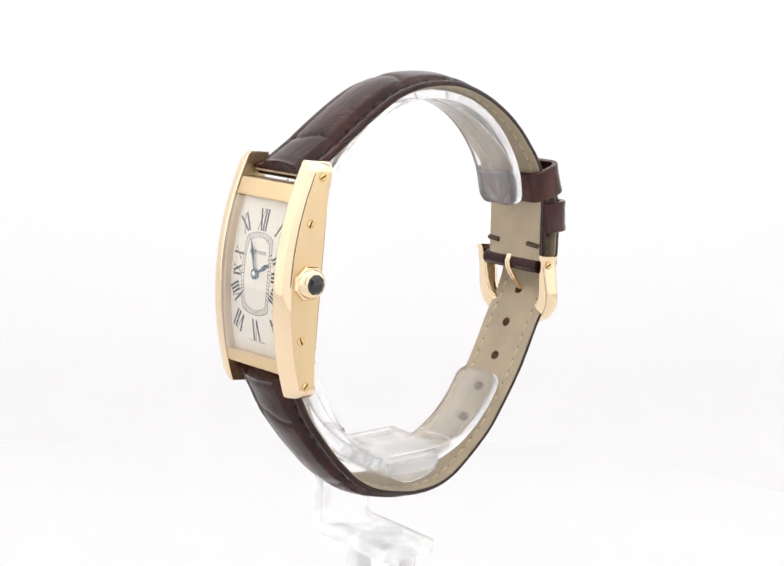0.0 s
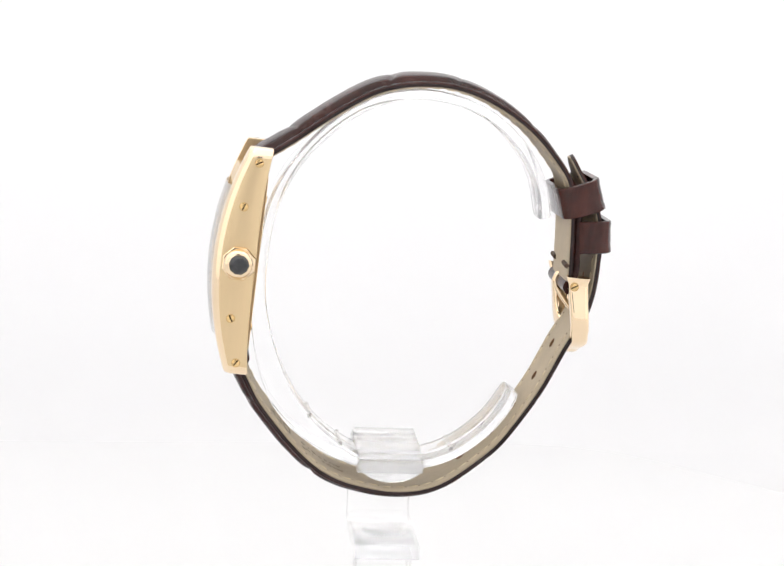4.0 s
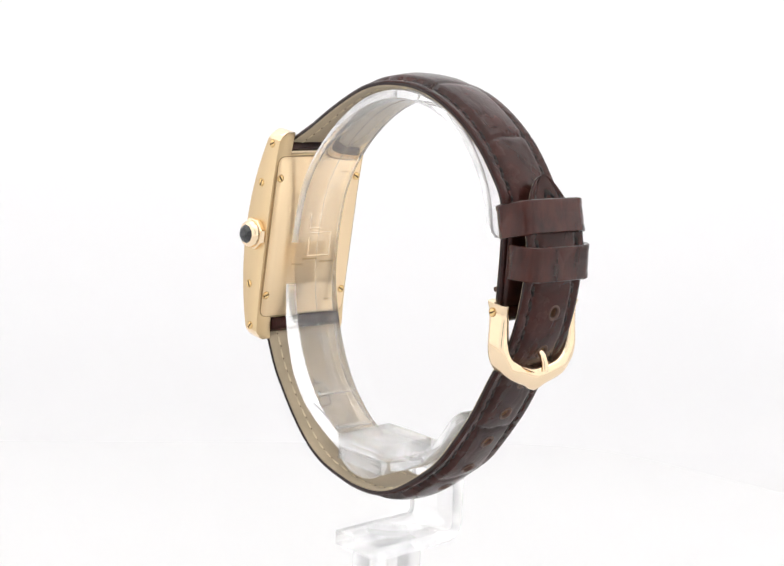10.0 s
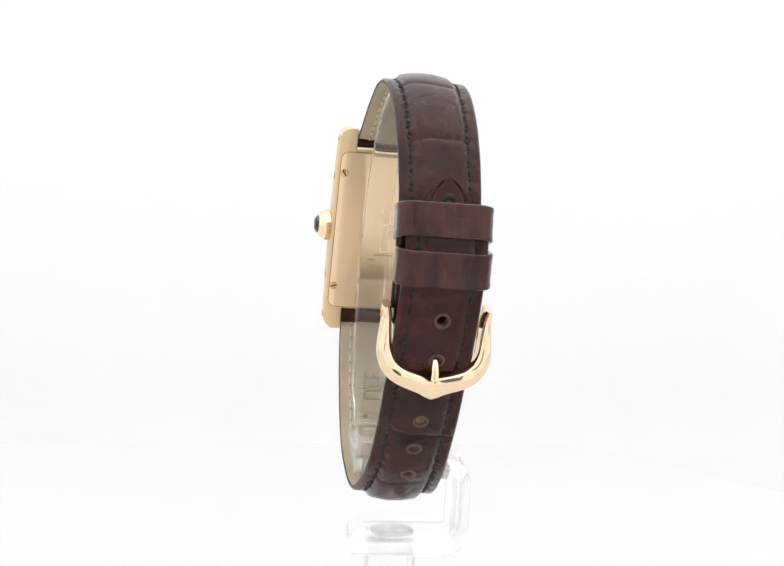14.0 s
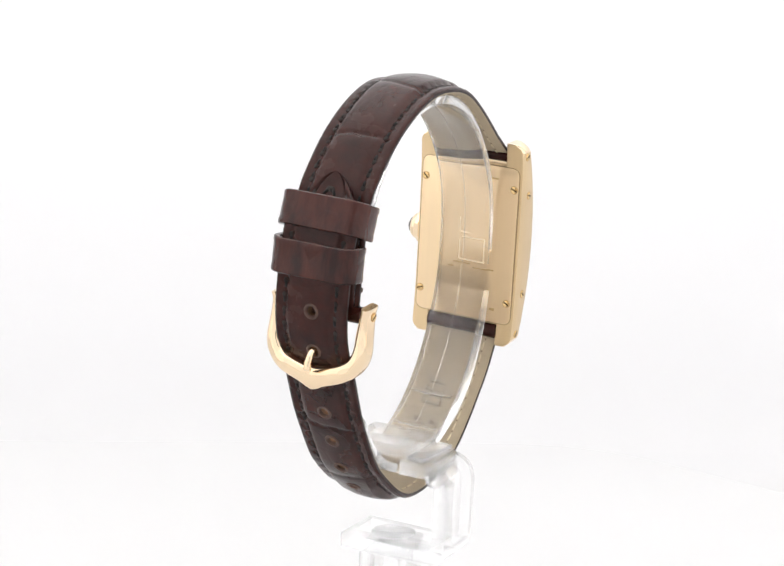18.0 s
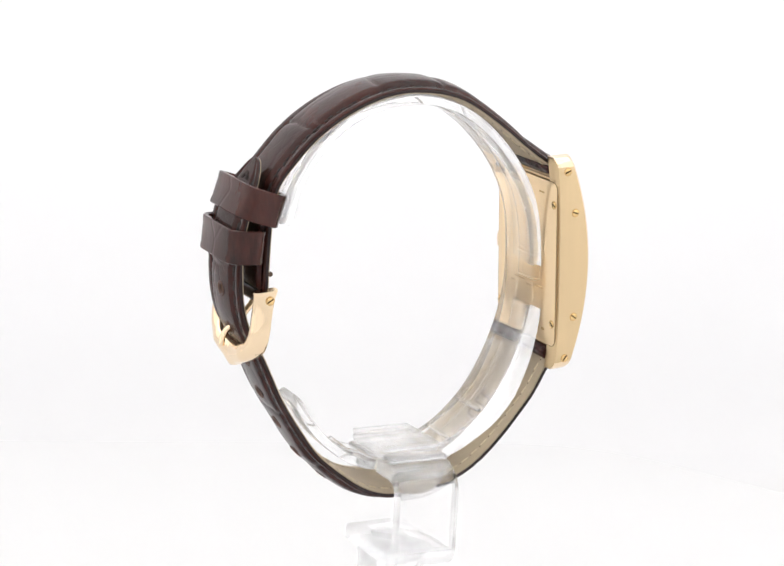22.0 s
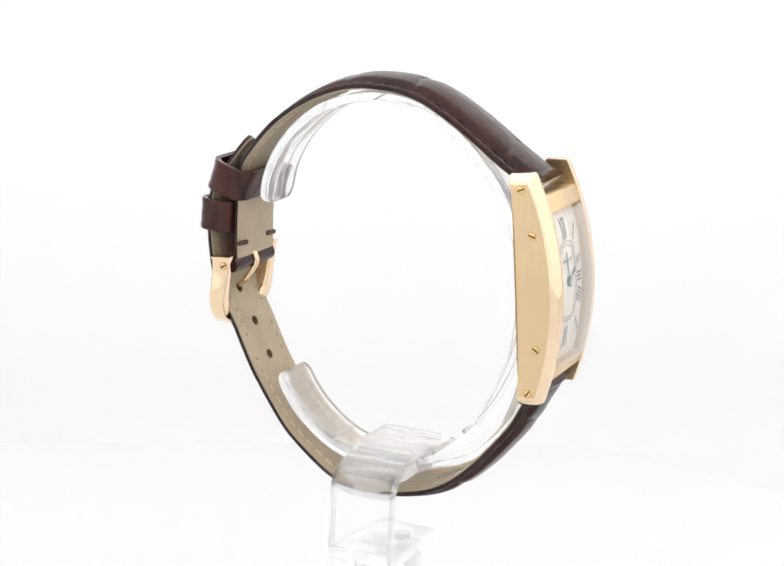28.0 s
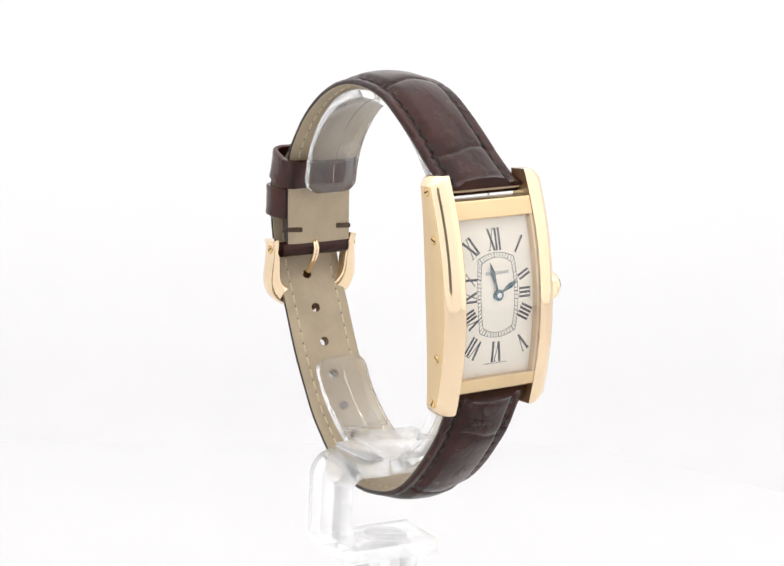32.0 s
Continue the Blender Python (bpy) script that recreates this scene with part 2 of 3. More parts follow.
# ---- the setting: a white sweep in an added, unseen light tent ----
def sweep():
    """One white sheet: flat on the table, then curving up into the backdrop, turned slightly behind the stand."""
    line = [(-900, 0), (-300, 0), (0, 0), (100, 0), (128, 0)]
    line += [(135 + 40 * math.sin(radians(a)), 40 - 40 * math.cos(radians(a))) for a in range(4, 61, 4)]
    line += [(188, 54), (208, 96), (230, 145), (252, 205), (275, 280), (295, 370), (308, 470), (315, 610)]
    bm = bmesh.new()
    loft([[(x, y, z + FLOOR - 1.5) for y, z in line] for x in (-650, 0, 650)], closed=False, caps=False, bm=bm)
    bm.transform(Matrix.Rotation(radians(8.6), 4, "Z"))
    return bm


tagged(part("backdrop", sweep(), SHEET, smooth=60), "white translucent sheet curving from the table up into a backdrop", "backdrop", kind="structure")
board = slab([(-640, -880), (640, -880), (640, 118), (-640, 118)], FLOOR - 22, FLOOR - 3.5, "z", 0.0)
board.transform(Matrix.Rotation(radians(8.6), 4, "Z"))
tagged(part("floor", board, SWEEP), "matt white table board under a white sheet", "table top", kind="structure")
mat_outline = [(-640, 51), (-92, 129), (20, 145), (34, 146.6), (45, 146.4), (56, 143.4), (68, 137), (94, 117), (300, -10), (640, -200), (640, -880), (-640, -880)]
tagged(part("floor_mat", slab(mat_outline, FLOOR - 1.2, FLOOR, "z", 0.5, 3), MAT), "smooth bright white mat with a rounded corner", "mat", kind="structure")


def flat(corners, name, m, label):
    bm = bmesh.new()
    bm.faces.new([bm.verts.new(c) for c in corners])
    back = bmesh.ops.extrude_face_region(bm, geom=bm.faces[:])
    away = Vector(corners[1]) - Vector(corners[0])
    away = away.cross(Vector(corners[2]) - Vector(corners[0])).normalized() * 12
    bmesh.ops.translate(bm, vec=away, verts=[v for v in back["geom"] if isinstance(v, bmesh.types.BMVert)])
    return tagged(part(name, bm, m, smooth=0), label, "light tent", kind="structure")


# added walls, never in view, that glow to light the watch
flat([(-480, -760, -78), (-480, -760, 520), (-480, 480, 520), (-480, 480, -78)], "wall_west", TENT, "unseen white side wall of a light tent with an added glow")
flat([(480, -760, -78), (480, 480, -78), (480, 480, 520), (480, -760, 520)], "wall_east", TENT, "unseen white side wall of a light tent with an added glow")
flat([(-480, -760, 521), (480, -760, 521), (480, 60, 521), (-480, 60, 521)], "ceiling", PANEL, "white lit ceiling panel of a light tent")
flat([(-480, 61, 521), (480, 61, 521), (480, 300, 521), (-480, 300, 521)], "ceiling_rear", REAR_PANEL, "bright rear ceiling panel of a light tent")
# added glowing front round the camera opening, brightens what faces the camera
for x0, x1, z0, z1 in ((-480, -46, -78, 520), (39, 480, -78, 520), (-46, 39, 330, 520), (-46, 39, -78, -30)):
    flat([(x0, -400, z0), (x1, -400, z0), (x1, -400, z1), (x0, -400, z1)], "wall_south", FRONT, "unseen white cloth front of a light tent with a camera opening and an added glow")
flat([(-260, -480, -78), (260, -480, -78), (260, -480, 450), (-260, -480, 450)], "wall_front", DARK, "grey cloth behind the camera opening")


# ---- the watch ----
watch = tagged(new("wrist_watch"), "rectangular yellow gold wrist watch on a dark brown alligator strap", "watch")


def arc_x(z, top):
    """The bowed front of the case: depth at a height."""
    return top - z * z / 88.0


# case sides
def case_side(sign):
    """A flat flank with a sharp edge to its sloping front face, and square lug ends with a turned-in end facet."""
    rings = []
    zs = [-17.95, -17.88, -17.7, -17.4, -17.0, -16.5] + [float(z) for z in np.linspace(-15.5, 15.8, 25)] + [16.75, 17.3, 17.7, 18.0, 18.18, 18.25]
    for z in zs:
        over = max(0.0, abs(z - 0.15) - 16.4) / 1.7
        turn_in = 1.25 * min(over, 1.07) ** 2.0
        pull = 0.22 * max(0.0, (over - 0.8) / 0.28) ** 2
        f, r = arc_x(z, 6.84) - pull, 0.15 - 0.8 * (z / 18.0) ** 4 + pull
        i, o = 6.65 + pull * 0.4, 9.72 - turn_in
        pts = [(r + 0.12, i), (f - 0.10, i), (f - 0.02, i + 0.06), (f, i + 0.18)]
        drop = 1.12 - 0.1 * (z / 18.0) ** 2
        pts += [(f - drop * (k / 7.0) ** 2.5, i + 0.3 + (o - i - 0.33) * (k / 7.0)) for k in range(0, 8)]
        pts += [(f - drop - 0.07, o), (r + 0.30, o), (r + 0.09, o - 0.06), (r, o - 0.28), (r, i + 0.1)]
        rings.append([(x, sign * y, z) for x, y in pts])
    bm = loft(rings)
    bmesh.ops.recalc_face_normals(bm, faces=bm.faces)
    for fc in bm.faces:
        fc.material_index = 1 if fc.normal.x > 0.22 or abs(fc.normal.z) > 0.2 else 0
    return bm


def screw_mesh(r):
    return finish(disc(r, -0.25, 0.10, 20, 0.05), "screw", SCREW)


SCREW_SIDE, SCREW_BACK = screw_mesh(0.62), screw_mesh(0.58)
SLOT_MESH = finish(box(-0.56, 0.56, -0.11, 0.11, 0.06, 0.125, 0.0), "slot", SLOT, 0)
RIM_MESH = finish(loft([[(rr * math.cos(a), rr * math.sin(a), h) for a in np.linspace(0, 2 * math.pi, 20, endpoint=False)]
                        for rr, h in ((0.60, 0.03), (0.72, 0.03), (0.72, -0.05), (0.60, -0.05))], around=True), "rim", ENGRAVED)


def screw(me, parent, m, turn):
    m = m @ Matrix.Rotation(radians(turn), 4, "Z")
    s = piece("screw", me, parent, m)
    piece("slot", SLOT_MESH, s, Matrix())
    piece("rim", RIM_MESH, s, Matrix())


for sign, angles in ((1, (30, 70, 120, 55)), (-1, (20, 160, 140, 50))):
    side = part("case_side", case_side(sign), (BRUSHED_DIM, POLISHED), watch, "brushed gold case flank with rounded polished front edge")
    for (x, z), a in zip(((1.45, 15.95), (3.05, 8.9), (3.1, -8.9), (1.5, -15.9)), angles):
        screw(SCREW_SIDE, side, Matrix.Translation(Vector((x, sign * 9.72, z)) * MM) @ Matrix.Rotation(radians(-90 * sign), 4, "X"), a)

# case middle with the bars over and under the dial
def case_bar(z0, z1):
    zs = np.linspace(z0, z1, 7)
    front = [(arc_x(z, 6.72), z) for z in zs]
    rear = [(0.2, z) for z in zs[::-1]]
    return slab(front + rear, -6.64, 6.64, "y", 0.18, 2)


part("upper_bezel", case_bar(11.7, 14.45), BRUSHED_DIM, watch)
part("lower_bezel", case_bar(-14.45, -12.4), BRUSHED_DIM, watch)
part("case_body", box(0.2, 3.0, -6.64, 6.64, -12.45, 12.15, 0.05), BRUSHED_DIM, watch)
for sign in (1, -1):
    part("bezel_lip", loft([[(arc_x(z, x), sign * y, z) for x, y in ((4.9, 6.28), (6.28, 6.28), (6.36, 6.34), (6.42, 6.64), (4.9, 6.64))] for z in np.linspace(-12.39, 11.69, 33)]),
         BRUSHED_DIM, watch)
# a brown plate that shows as a thin dark line round the case back
part("seam", slab(rounded(9.28, 14.08, 1.38, 7), -0.2, 0.3, "x", 0.0), SEAM, watch, "dark joint round the case back", 0)
back = part("case_back", slab(rounded(9.2, 14.0, 1.3, 7), -0.28, 0.35, "x", 0.16, 2), BRUSHED_LIT, watch, "flat brushed gold case back with four corner screws")
for y, z, a in ((8.45, 10.3, 40), (8.5, -10.15, 110), (-8.4, 10.3, 65), (-8.35, -10.1, 60)):
    screw(SCREW_BACK, back, Matrix.Translation(Vector((-0.28, y, z)) * MM) @ Matrix.Rotation(radians(-90), 4, "Y"), a)

# marks on the back: large bright polished strokes, and unreadable engraving as fine lines
for y0, z0, w, h in ((1.05, 2.9, 0.16, 2.5), (0.1, 1.6, 1.9, 0.16), (0.95, -1.7, 0.16, 3.4), (-1.5, -3.4, 4.7, 0.16), (-3.65, -1.3, 0.16, 4.2), (-1.5, 0.75, 4.1, 0.14)):
    part("back_mark", box(-0.295, -0.2, y0 - w / 2, y0 + w / 2, z0 - h / 2, z0 + h / 2, 0.0), POLISHED, back, "bright polished stroke", 0)
for y0, z0, w, h in ((0.4, -4.0, 3.2, 0.28), (-4.6, 11.8, 1.6, 0.3), (-3.6, -4.6, 3.8, 0.28),
                     (2.4, -4.9, 1.2, 0.3), (-5.6, -11.6, 1.0, 0.5), (-4.0, -11.7, 1.0, 0.5)):
    part("back_mark", box(-0.295, -0.2, y0 - w / 2, y0 + w / 2, z0 - h / 2, z0 + h / 2, 0.0), ENGRAVED, back, smooth=0)


# crown
def spun(profile, n=24, phase=0.0):
    """Rings about the y axis: pairs of (y, radius)."""
    return loft([[(2.85 + r * math.cos(2 * math.pi * (i + phase) / n), y, 0.05 + r * math.sin(2 * math.pi * (i + phase) / n)) for i in range(n)] for y, r in profile])


crown = part("crown", spun(((9.6, 2.0), (9.75, 2.6), (9.95, 2.75), (10.6, 2.75), (10.8, 2.6), (10.85, 2.1)), 8, 0.5), POLISHED, watch,
             "faceted gold crown set with a dark stone", 20)
part("collar", spun(((10.7, 2.2), (10.8, 2.38), (11.2, 2.32), (11.6, 2.08), (11.85, 1.8), (11.9, 1.5))), POLISHED, crown)
part("cabochon", spun(((11.6, 1.6), (11.9, 1.6), (12.2, 1.45), (12.48, 1.1), (12.62, 0.7), (12.64, 0.05)), 10), SPINEL, crown, "dark faceted stone", 12)


# dial, bowed like the case
DIAL_X = 5.2


def bowed(bm, top):
    """Bends flat work, drawn with x as height over the dial, onto the dial's curve."""
    for v in bm.verts:
        v.co.x += arc_x(v.co.z, top)
    return bm


def dial_plate():
    bm = loft([[(x, y, z) for x, y in ((0, -6.6), (0, 6.6), (-0.5, 6.6), (-0.5, -6.6))] for z in np.linspace(-12.42, 12.12, 41)])
    return bowed(bm, DIAL_X)


dial = part("dial", dial_plate(), DIAL, watch, "cream silvered dial with black roman numerals")


def stroke(bm, a, b, wa, wb=None):
    """A printed bar from a to b in the dial's plane."""
    a, b = Vector(a), Vector(b)
    side = Vector((-(b - a).y, (b - a).x)).normalized()
    wb = wb or wa
    n = max(2, int((b - a).length / 0.5) + 1)
    rows = []
    for i in range(n):
        u = i / (n - 1)
        c, w = a.lerp(b, u), (wa + (wb - wa) * u) / 2
        p, q = c - side * w, c + side * w
        rows.append([(0.0, p.x, p.y), (0.015, p.x, p.y), (0.015, q.x, q.y), (0.0, q.x, q.y)])
    loft(rows, bm=bm)


def numeral(text, at, turn, height, unit, thick):
    """A roman numeral, foot towards the middle of the dial after the turn."""
    bm = bmesh.new()
    widths = {"I": 1.0, "V": 1.9, "X": 1.9}
    total = sum(widths[c] for c in text) * unit
    x, h = -total / 2, height / 2
    for c in text:
        w = widths[c] * unit
        m = x + w / 2
        if c == "I":
            stroke(bm, (m, -h), (m, h), thick)
            feet = [(m, -h), (m, h)]
        elif c == "V":
            stroke(bm, (m - w * 0.40, h), (m, -h), thick)
            stroke(bm, (m + w * 0.40, h), (m, -h), thick * 0.38)
            feet = [(m - w * 0.40, h), (m + w * 0.40, h)]
        else:
            stroke(bm, (m - w * 0.40, h), (m + w * 0.40, -h), thick)
            stroke(bm, (m + w * 0.40, h), (m - w * 0.40, -h), thick * 0.38)
            feet = [(m - w * 0.40, h), (m + w * 0.40, -h), (m + w * 0.40, h), (m - w * 0.40, -h)]
        for fx, fy in feet:
            stroke(bm, (fx - unit * 0.42, fy), (fx + unit * 0.42, fy), height * 0.035)
        x += w
    bm.transform(Matrix.Rotation(radians(turn), 4, "X"))
    bm.transform(Matrix.Translation((0, at[0], at[1])))
    bowed(bm, DIAL_X + 0.006)
    part("numeral", bm, INK, dial, smooth=0)


# place (y, z), turn of the figure's head away from twelve, height, unit width, stroke
for text, at, turn, height, unit, thick in (
        ("XII", (0.05, 8.35), 0, 3.2, 0.58, 0.36), ("I", (4.25, 7.35), -33, 2.7, 0.62, 0.34), ("II", (4.75, 2.75), -62, 2.0, 0.62, 0.36),
        ("III", (4.85, 0.0), -90, 1.9, 0.62, 0.36), ("IIII", (4.8, -3.0), -118, 2.0, 0.60, 0.36), ("V", (4.6, -7.8), -148, 3.0, 0.62, 0.36),
        ("VI", (0.0, -8.7), 180, 3.1, 0.62, 0.38), ("VII", (-4.2, -7.75), 148, 3.0, 0.58, 0.36), ("VIII", (-4.75, -3.2), 118, 2.1, 0.56, 0.36),
        ("IX", (-4.75, 0.0), 90, 1.9, 0.60, 0.36), ("X", (-4.75, 2.7), 62, 2.0, 0.62, 0.36), ("XI", (-4.15, 7.4), 33, 2.9, 0.60, 0.36)):
    numeral(text, at, turn, height, unit, thick)


def track(side, top, n=132):
    """The barrel-shaped line of the minute track: bowed top and bottom, nearly straight flanks."""
    cy, cz = side - 0.40, top - 0.85
    k = n // 4
    us = [2.0 * i / k - 1 for i in range(k)]
    over = [(u * cy, top - 0.85 * u * u) for u in us]
    down = [(side - 0.40 * u * u, -u * cz) for u in us]
    return over + down + [(-y, -z) for y, z in over] + [(-y, -z) for y, z in down]


def ring_line(side, top, w):
    bm = bmesh.new()
    rings = []
    a, b = track(side, top), track(side - w, top - w)
    for (y0, z0), (y1, z1) in zip(a, b):
        rings.append([(0.0, y0, z0), (0.014, y0, z0), (0.014, y1, z1), (0.0, y1, z1)])
    loft(rings, around=True, bm=bm)
    return bowed(bm, DIAL_X + 0.006)


part("minute_track", ring_line(3.62, 6.45, 0.075), INK, dial, smooth=0)
part("minute_track", ring_line(3.05, 5.72, 0.075), INK, dial, smooth=0)


def ticks():
    bm = bmesh.new()
    n = 528
    outer, inner = track(3.56, 6.39, n), track(3.08, 5.75, n)
    spots = [int((i + 0.5) * n / 4 / 12) for i in range(12)] + [n // 4 + int((i + 0.5) * n / 4 / 18) for i in range(18)]
    for i, k in enumerate(spots + [k + n // 2 for k in spots]):
        stroke(bm, outer[k], inner[k], 0.085 if i % 5 else 0.15)
    return bowed(bm, DIAL_X + 0.006)


tagged(part("minute_marks", ticks(), INK, dial, smooth=0), kind="stuff")
part("dial_lettering", bowed((lambda bm: ([stroke(bm, (y, 3.1), (y, 3.62), 0.12) for y in np.linspace(-1.9, 1.9, 13)], bm)[1])(bmesh.new()), DIAL_X + 0.006),
     INK, dial, "row of small dark bars", 0)
part("dial_lettering", bowed((lambda bm: ([stroke(bm, (y, -10.62), (y, -10.4), 0.12) for y in np.linspace(-1.9, 1.9, 15) if abs(y) > 0.2], bm)[1])(bmesh.new()),
                             DIAL_X + 0.006), INK, dial, "row of tiny dark bars", 0)


# hands
def hand(length, wide, tail, lift, turn):
    """A sword-shaped hand with a raised middle line."""
    shape = [(-tail, 0.16), (0.0, 0.18), (length * 0.30, 0.17), (length * 0.50, wide * 0.75), (length * 0.66, wide), (length * 0.84, wide * 0.62), (length, 0.04)]
    rings = [[(lift, -w, z), (lift + 0.03, -w, z), (lift + 0.11, 0, z), (lift + 0.03, w, z), (lift, w, z)] for z, w in shape]
    bm = loft(rings)
    bm.transform(Matrix.Rotation(radians(turn), 4, "X"))
    return bm


part("hour_hand", hand(3.85, 0.44, 0.2, 5.30, -60.5), BLUED, watch, "blued steel sword hand", 20)
part("minute_hand", hand(5.2, 0.36, 0.2, 5.44, 15.5), BLUED, watch, "blued steel sword hand", 20)
part("hub", loft([[(x, r * math.cos(a), r * math.sin(a)) for a in np.linspace(0, 2 * math.pi, 20, endpoint=False)] for x, r in ((5.0, 0.80), (5.50, 0.86), (5.60, 0.76), (5.63, 0.46))]),
     BLUED, watch)
part("pin", loft([[(x, r * math.cos(a), r * math.sin(a)) for a in np.linspace(0, 2 * math.pi, 16, endpoint=False)] for x, r in ((5.55, 0.42), (5.70, 0.42), (5.78, 0.30), (5.80, 0.06))]),
     STEEL, watch, "polished steel pin of the hands")


def crystal():
    zs = np.linspace(-12.35, 11.65, 31)
    outer = [(y, 6.86 + 0.62 * (1 - (abs(y) / 6.55) ** 2.6)) for y in np.linspace(-6.55, 6.55, 17)]
    inner = [(y * 0.985, x - 0.16) for y, x in reversed(outer)]
    line = [(-6.6, 6.6), (-6.6, 6.8)] + outer + [(6.6, 6.8), (6.6, 6.6)] + inner
    bm = loft([[(arc_x(z, x), y, z) for y, x in line] for z in zs])
    bmesh.ops.recalc_face_normals(bm, faces=bm.faces)
    for fc in bm.faces:
        fc.material_index = 0 if fc.normal.x > 0.05 else 1
    return bm


glass = part("crystal", crystal(), (CRYSTAL, CRYSTAL_INNER), watch, "clear bowed crystal", 32)
glass.visible_shadow = False

# strap pins between the lugs
for z in (16.0, -15.9):
    part("strap_pin", tube([(0.7, -7.1, z), (0.7, 0, z), (0.7, 7.1, z)], 0.45), SCREW, watch)
    part("strap_end", tube([(0.55, -6.6, z * 0.988), (0.55, 0, z * 0.988), (0.55, 6.6, z * 0.988)], 1.0 if z > 0 else 1.32, 16), LEATHER, watch, "dark brown leather rolled round the strap pin", 60)


# ---- strap ----
def step(a, b, x):
    u = np.clip((x - a) / (b - a), 0, 1)
    return u * u * (3 - 2 * u)


def strap_grid(band, half, centre, holes, cols=40):
    """Length and side of every vertex, drawn onto the rims of the holes, and the cells that the holes take away."""
    s, v = np.meshgrid(band.s, np.linspace(-1, 1, cols + 1), indexing="ij")
    y = centre(s) + v * half(s)
    gone = np.zeros((s.shape[0] - 1, s.shape[1] - 1), bool)
    for hs, hr, hy in holes:
        ds, dy = s - hs, y - hy
        d = np.hypot(ds, dy) + 1e-9
        near = abs(d - hr) < 0.24
        s, y = np.where(near, hs + ds / d * hr, s), np.where(near, hy + dy / d * hr, y)
        mid = np.hypot((s[:-1, :-1] + s[1:, :-1] + s[:-1, 1:] + s[1:, 1:]) / 4 - hs, (y[:-1, :-1] + y[1:, :-1] + y[:-1, 1:] + y[1:, 1:]) / 4 - hy)
        gone |= mid < hr * 0.98
    return s, y, v, gone


def sheet(band, s, y, h, gone, low):
    """Faces over a grid at height h, with walls down to height low at the outer edge and in the holes."""
    p, _, n = band.at(s)
    top = np.stack([p[..., 0] + n[..., 0] * h, y, p[..., 1] + n[..., 1] * h], -1)
    bot = np.stack([p[..., 0] + n[..., 0] * low, y, p[..., 1] + n[..., 1] * low], -1)
    rows, cols = s.shape
    verts = np.concatenate([top.reshape(-1, 3), bot.reshape(-1, 3)]) * MM
    faces, mats = [], []
    k = lambda i, j: i * cols + j
    off = rows * cols
    full = lambda i, j: 0 <= i < rows - 1 and 0 <= j < cols - 1 and not gone[i, j]
    for i in range(rows - 1):
        for j in range(cols - 1):
            if gone[i, j]:
                continue
            faces.append((k(i, j), k(i, j + 1), k(i + 1, j + 1), k(i + 1, j)))
            mats.append(0)
            for (a, b), other in ((((i, j), (i, j + 1)), (i - 1, j)), (((i, j + 1), (i + 1, j + 1)), (i, j + 1)),
                                  (((i + 1, j + 1), (i + 1, j)), (i + 1, j)), (((i + 1, j), (i, j)), (i, j - 1))):
                if not full(*other):
                    faces.append((k(*b), k(*a), k(*a) + off, k(*b) + off))
                    mats.append(2 if 0 <= other[0] < rows - 1 and 0 <= other[1] < cols - 1 else 0 if other[0] < 0 else 1)
    return verts, faces, mats


def sheet_part(name, data, materials, parent, label, flip):
    verts, faces, mats = data
    if flip:
        faces = [f[::-1] for f in faces]
    me = bpy.data.meshes.new(name)
    me.from_pydata(verts.tolist(), [], faces)
    for m in materials:
        me.materials.append(m)
    me.polygons.foreach_set("material_index", mats)
    me.polygons.foreach_set("use_smooth", [True] * len(faces))
    me.set_sharp_from_angle(angle=radians(50))
    me.update()
    ob = new(name, me)
    ob.parent = parent
    return tagged(ob, label)


def stitch_mesh(name, thread, w, length, high, pit, dark):
    """A thread with the dark needle hole at its end."""
    rings = [[(x, yy * w * f, zz * high * f) for yy, zz in ((-0.5, 0), (-0.35, 0.7), (0, 1), (0.35, 0.7), (0.5, 0), (0, -0.6))]
             for x, f in ((-length / 2, 0.35), (-length * 0.36, 0.9), (0, 1.0), (length * 0.36, 0.9), (length / 2, 0.35))]
    bm = loft(rings)
    for fc in bm.faces:
        fc.material_index = 0
    first = len(bm.faces)
    end = length / 2 + 0.22
    loft([[(end + rr * 1.25 * math.cos(a), rr * math.sin(a) + 0.05, h) for a in np.linspace(0, 2 * math.pi, 10, endpoint=False)]
          for rr, h in ((0.05, 0.045), (pit * 0.83, 0.045), (pit, 0.0), (pit, -0.15))], bm=bm)
    bm.faces.ensure_lookup_table()
    for fc in bm.faces[first:]:
        fc.material_index = 1
    return finish(bm, name, (thread, dark), 60)


STITCH = stitch_mesh("stitch", THREAD, 0.52, 0.95, 0.20, 0.40, HOLE_DARK)
TAN_STITCH = stitch_mesh("lining_stitch", TAN_THREAD, 0.36, 1.45, 0.14, 0.11, SLIT)


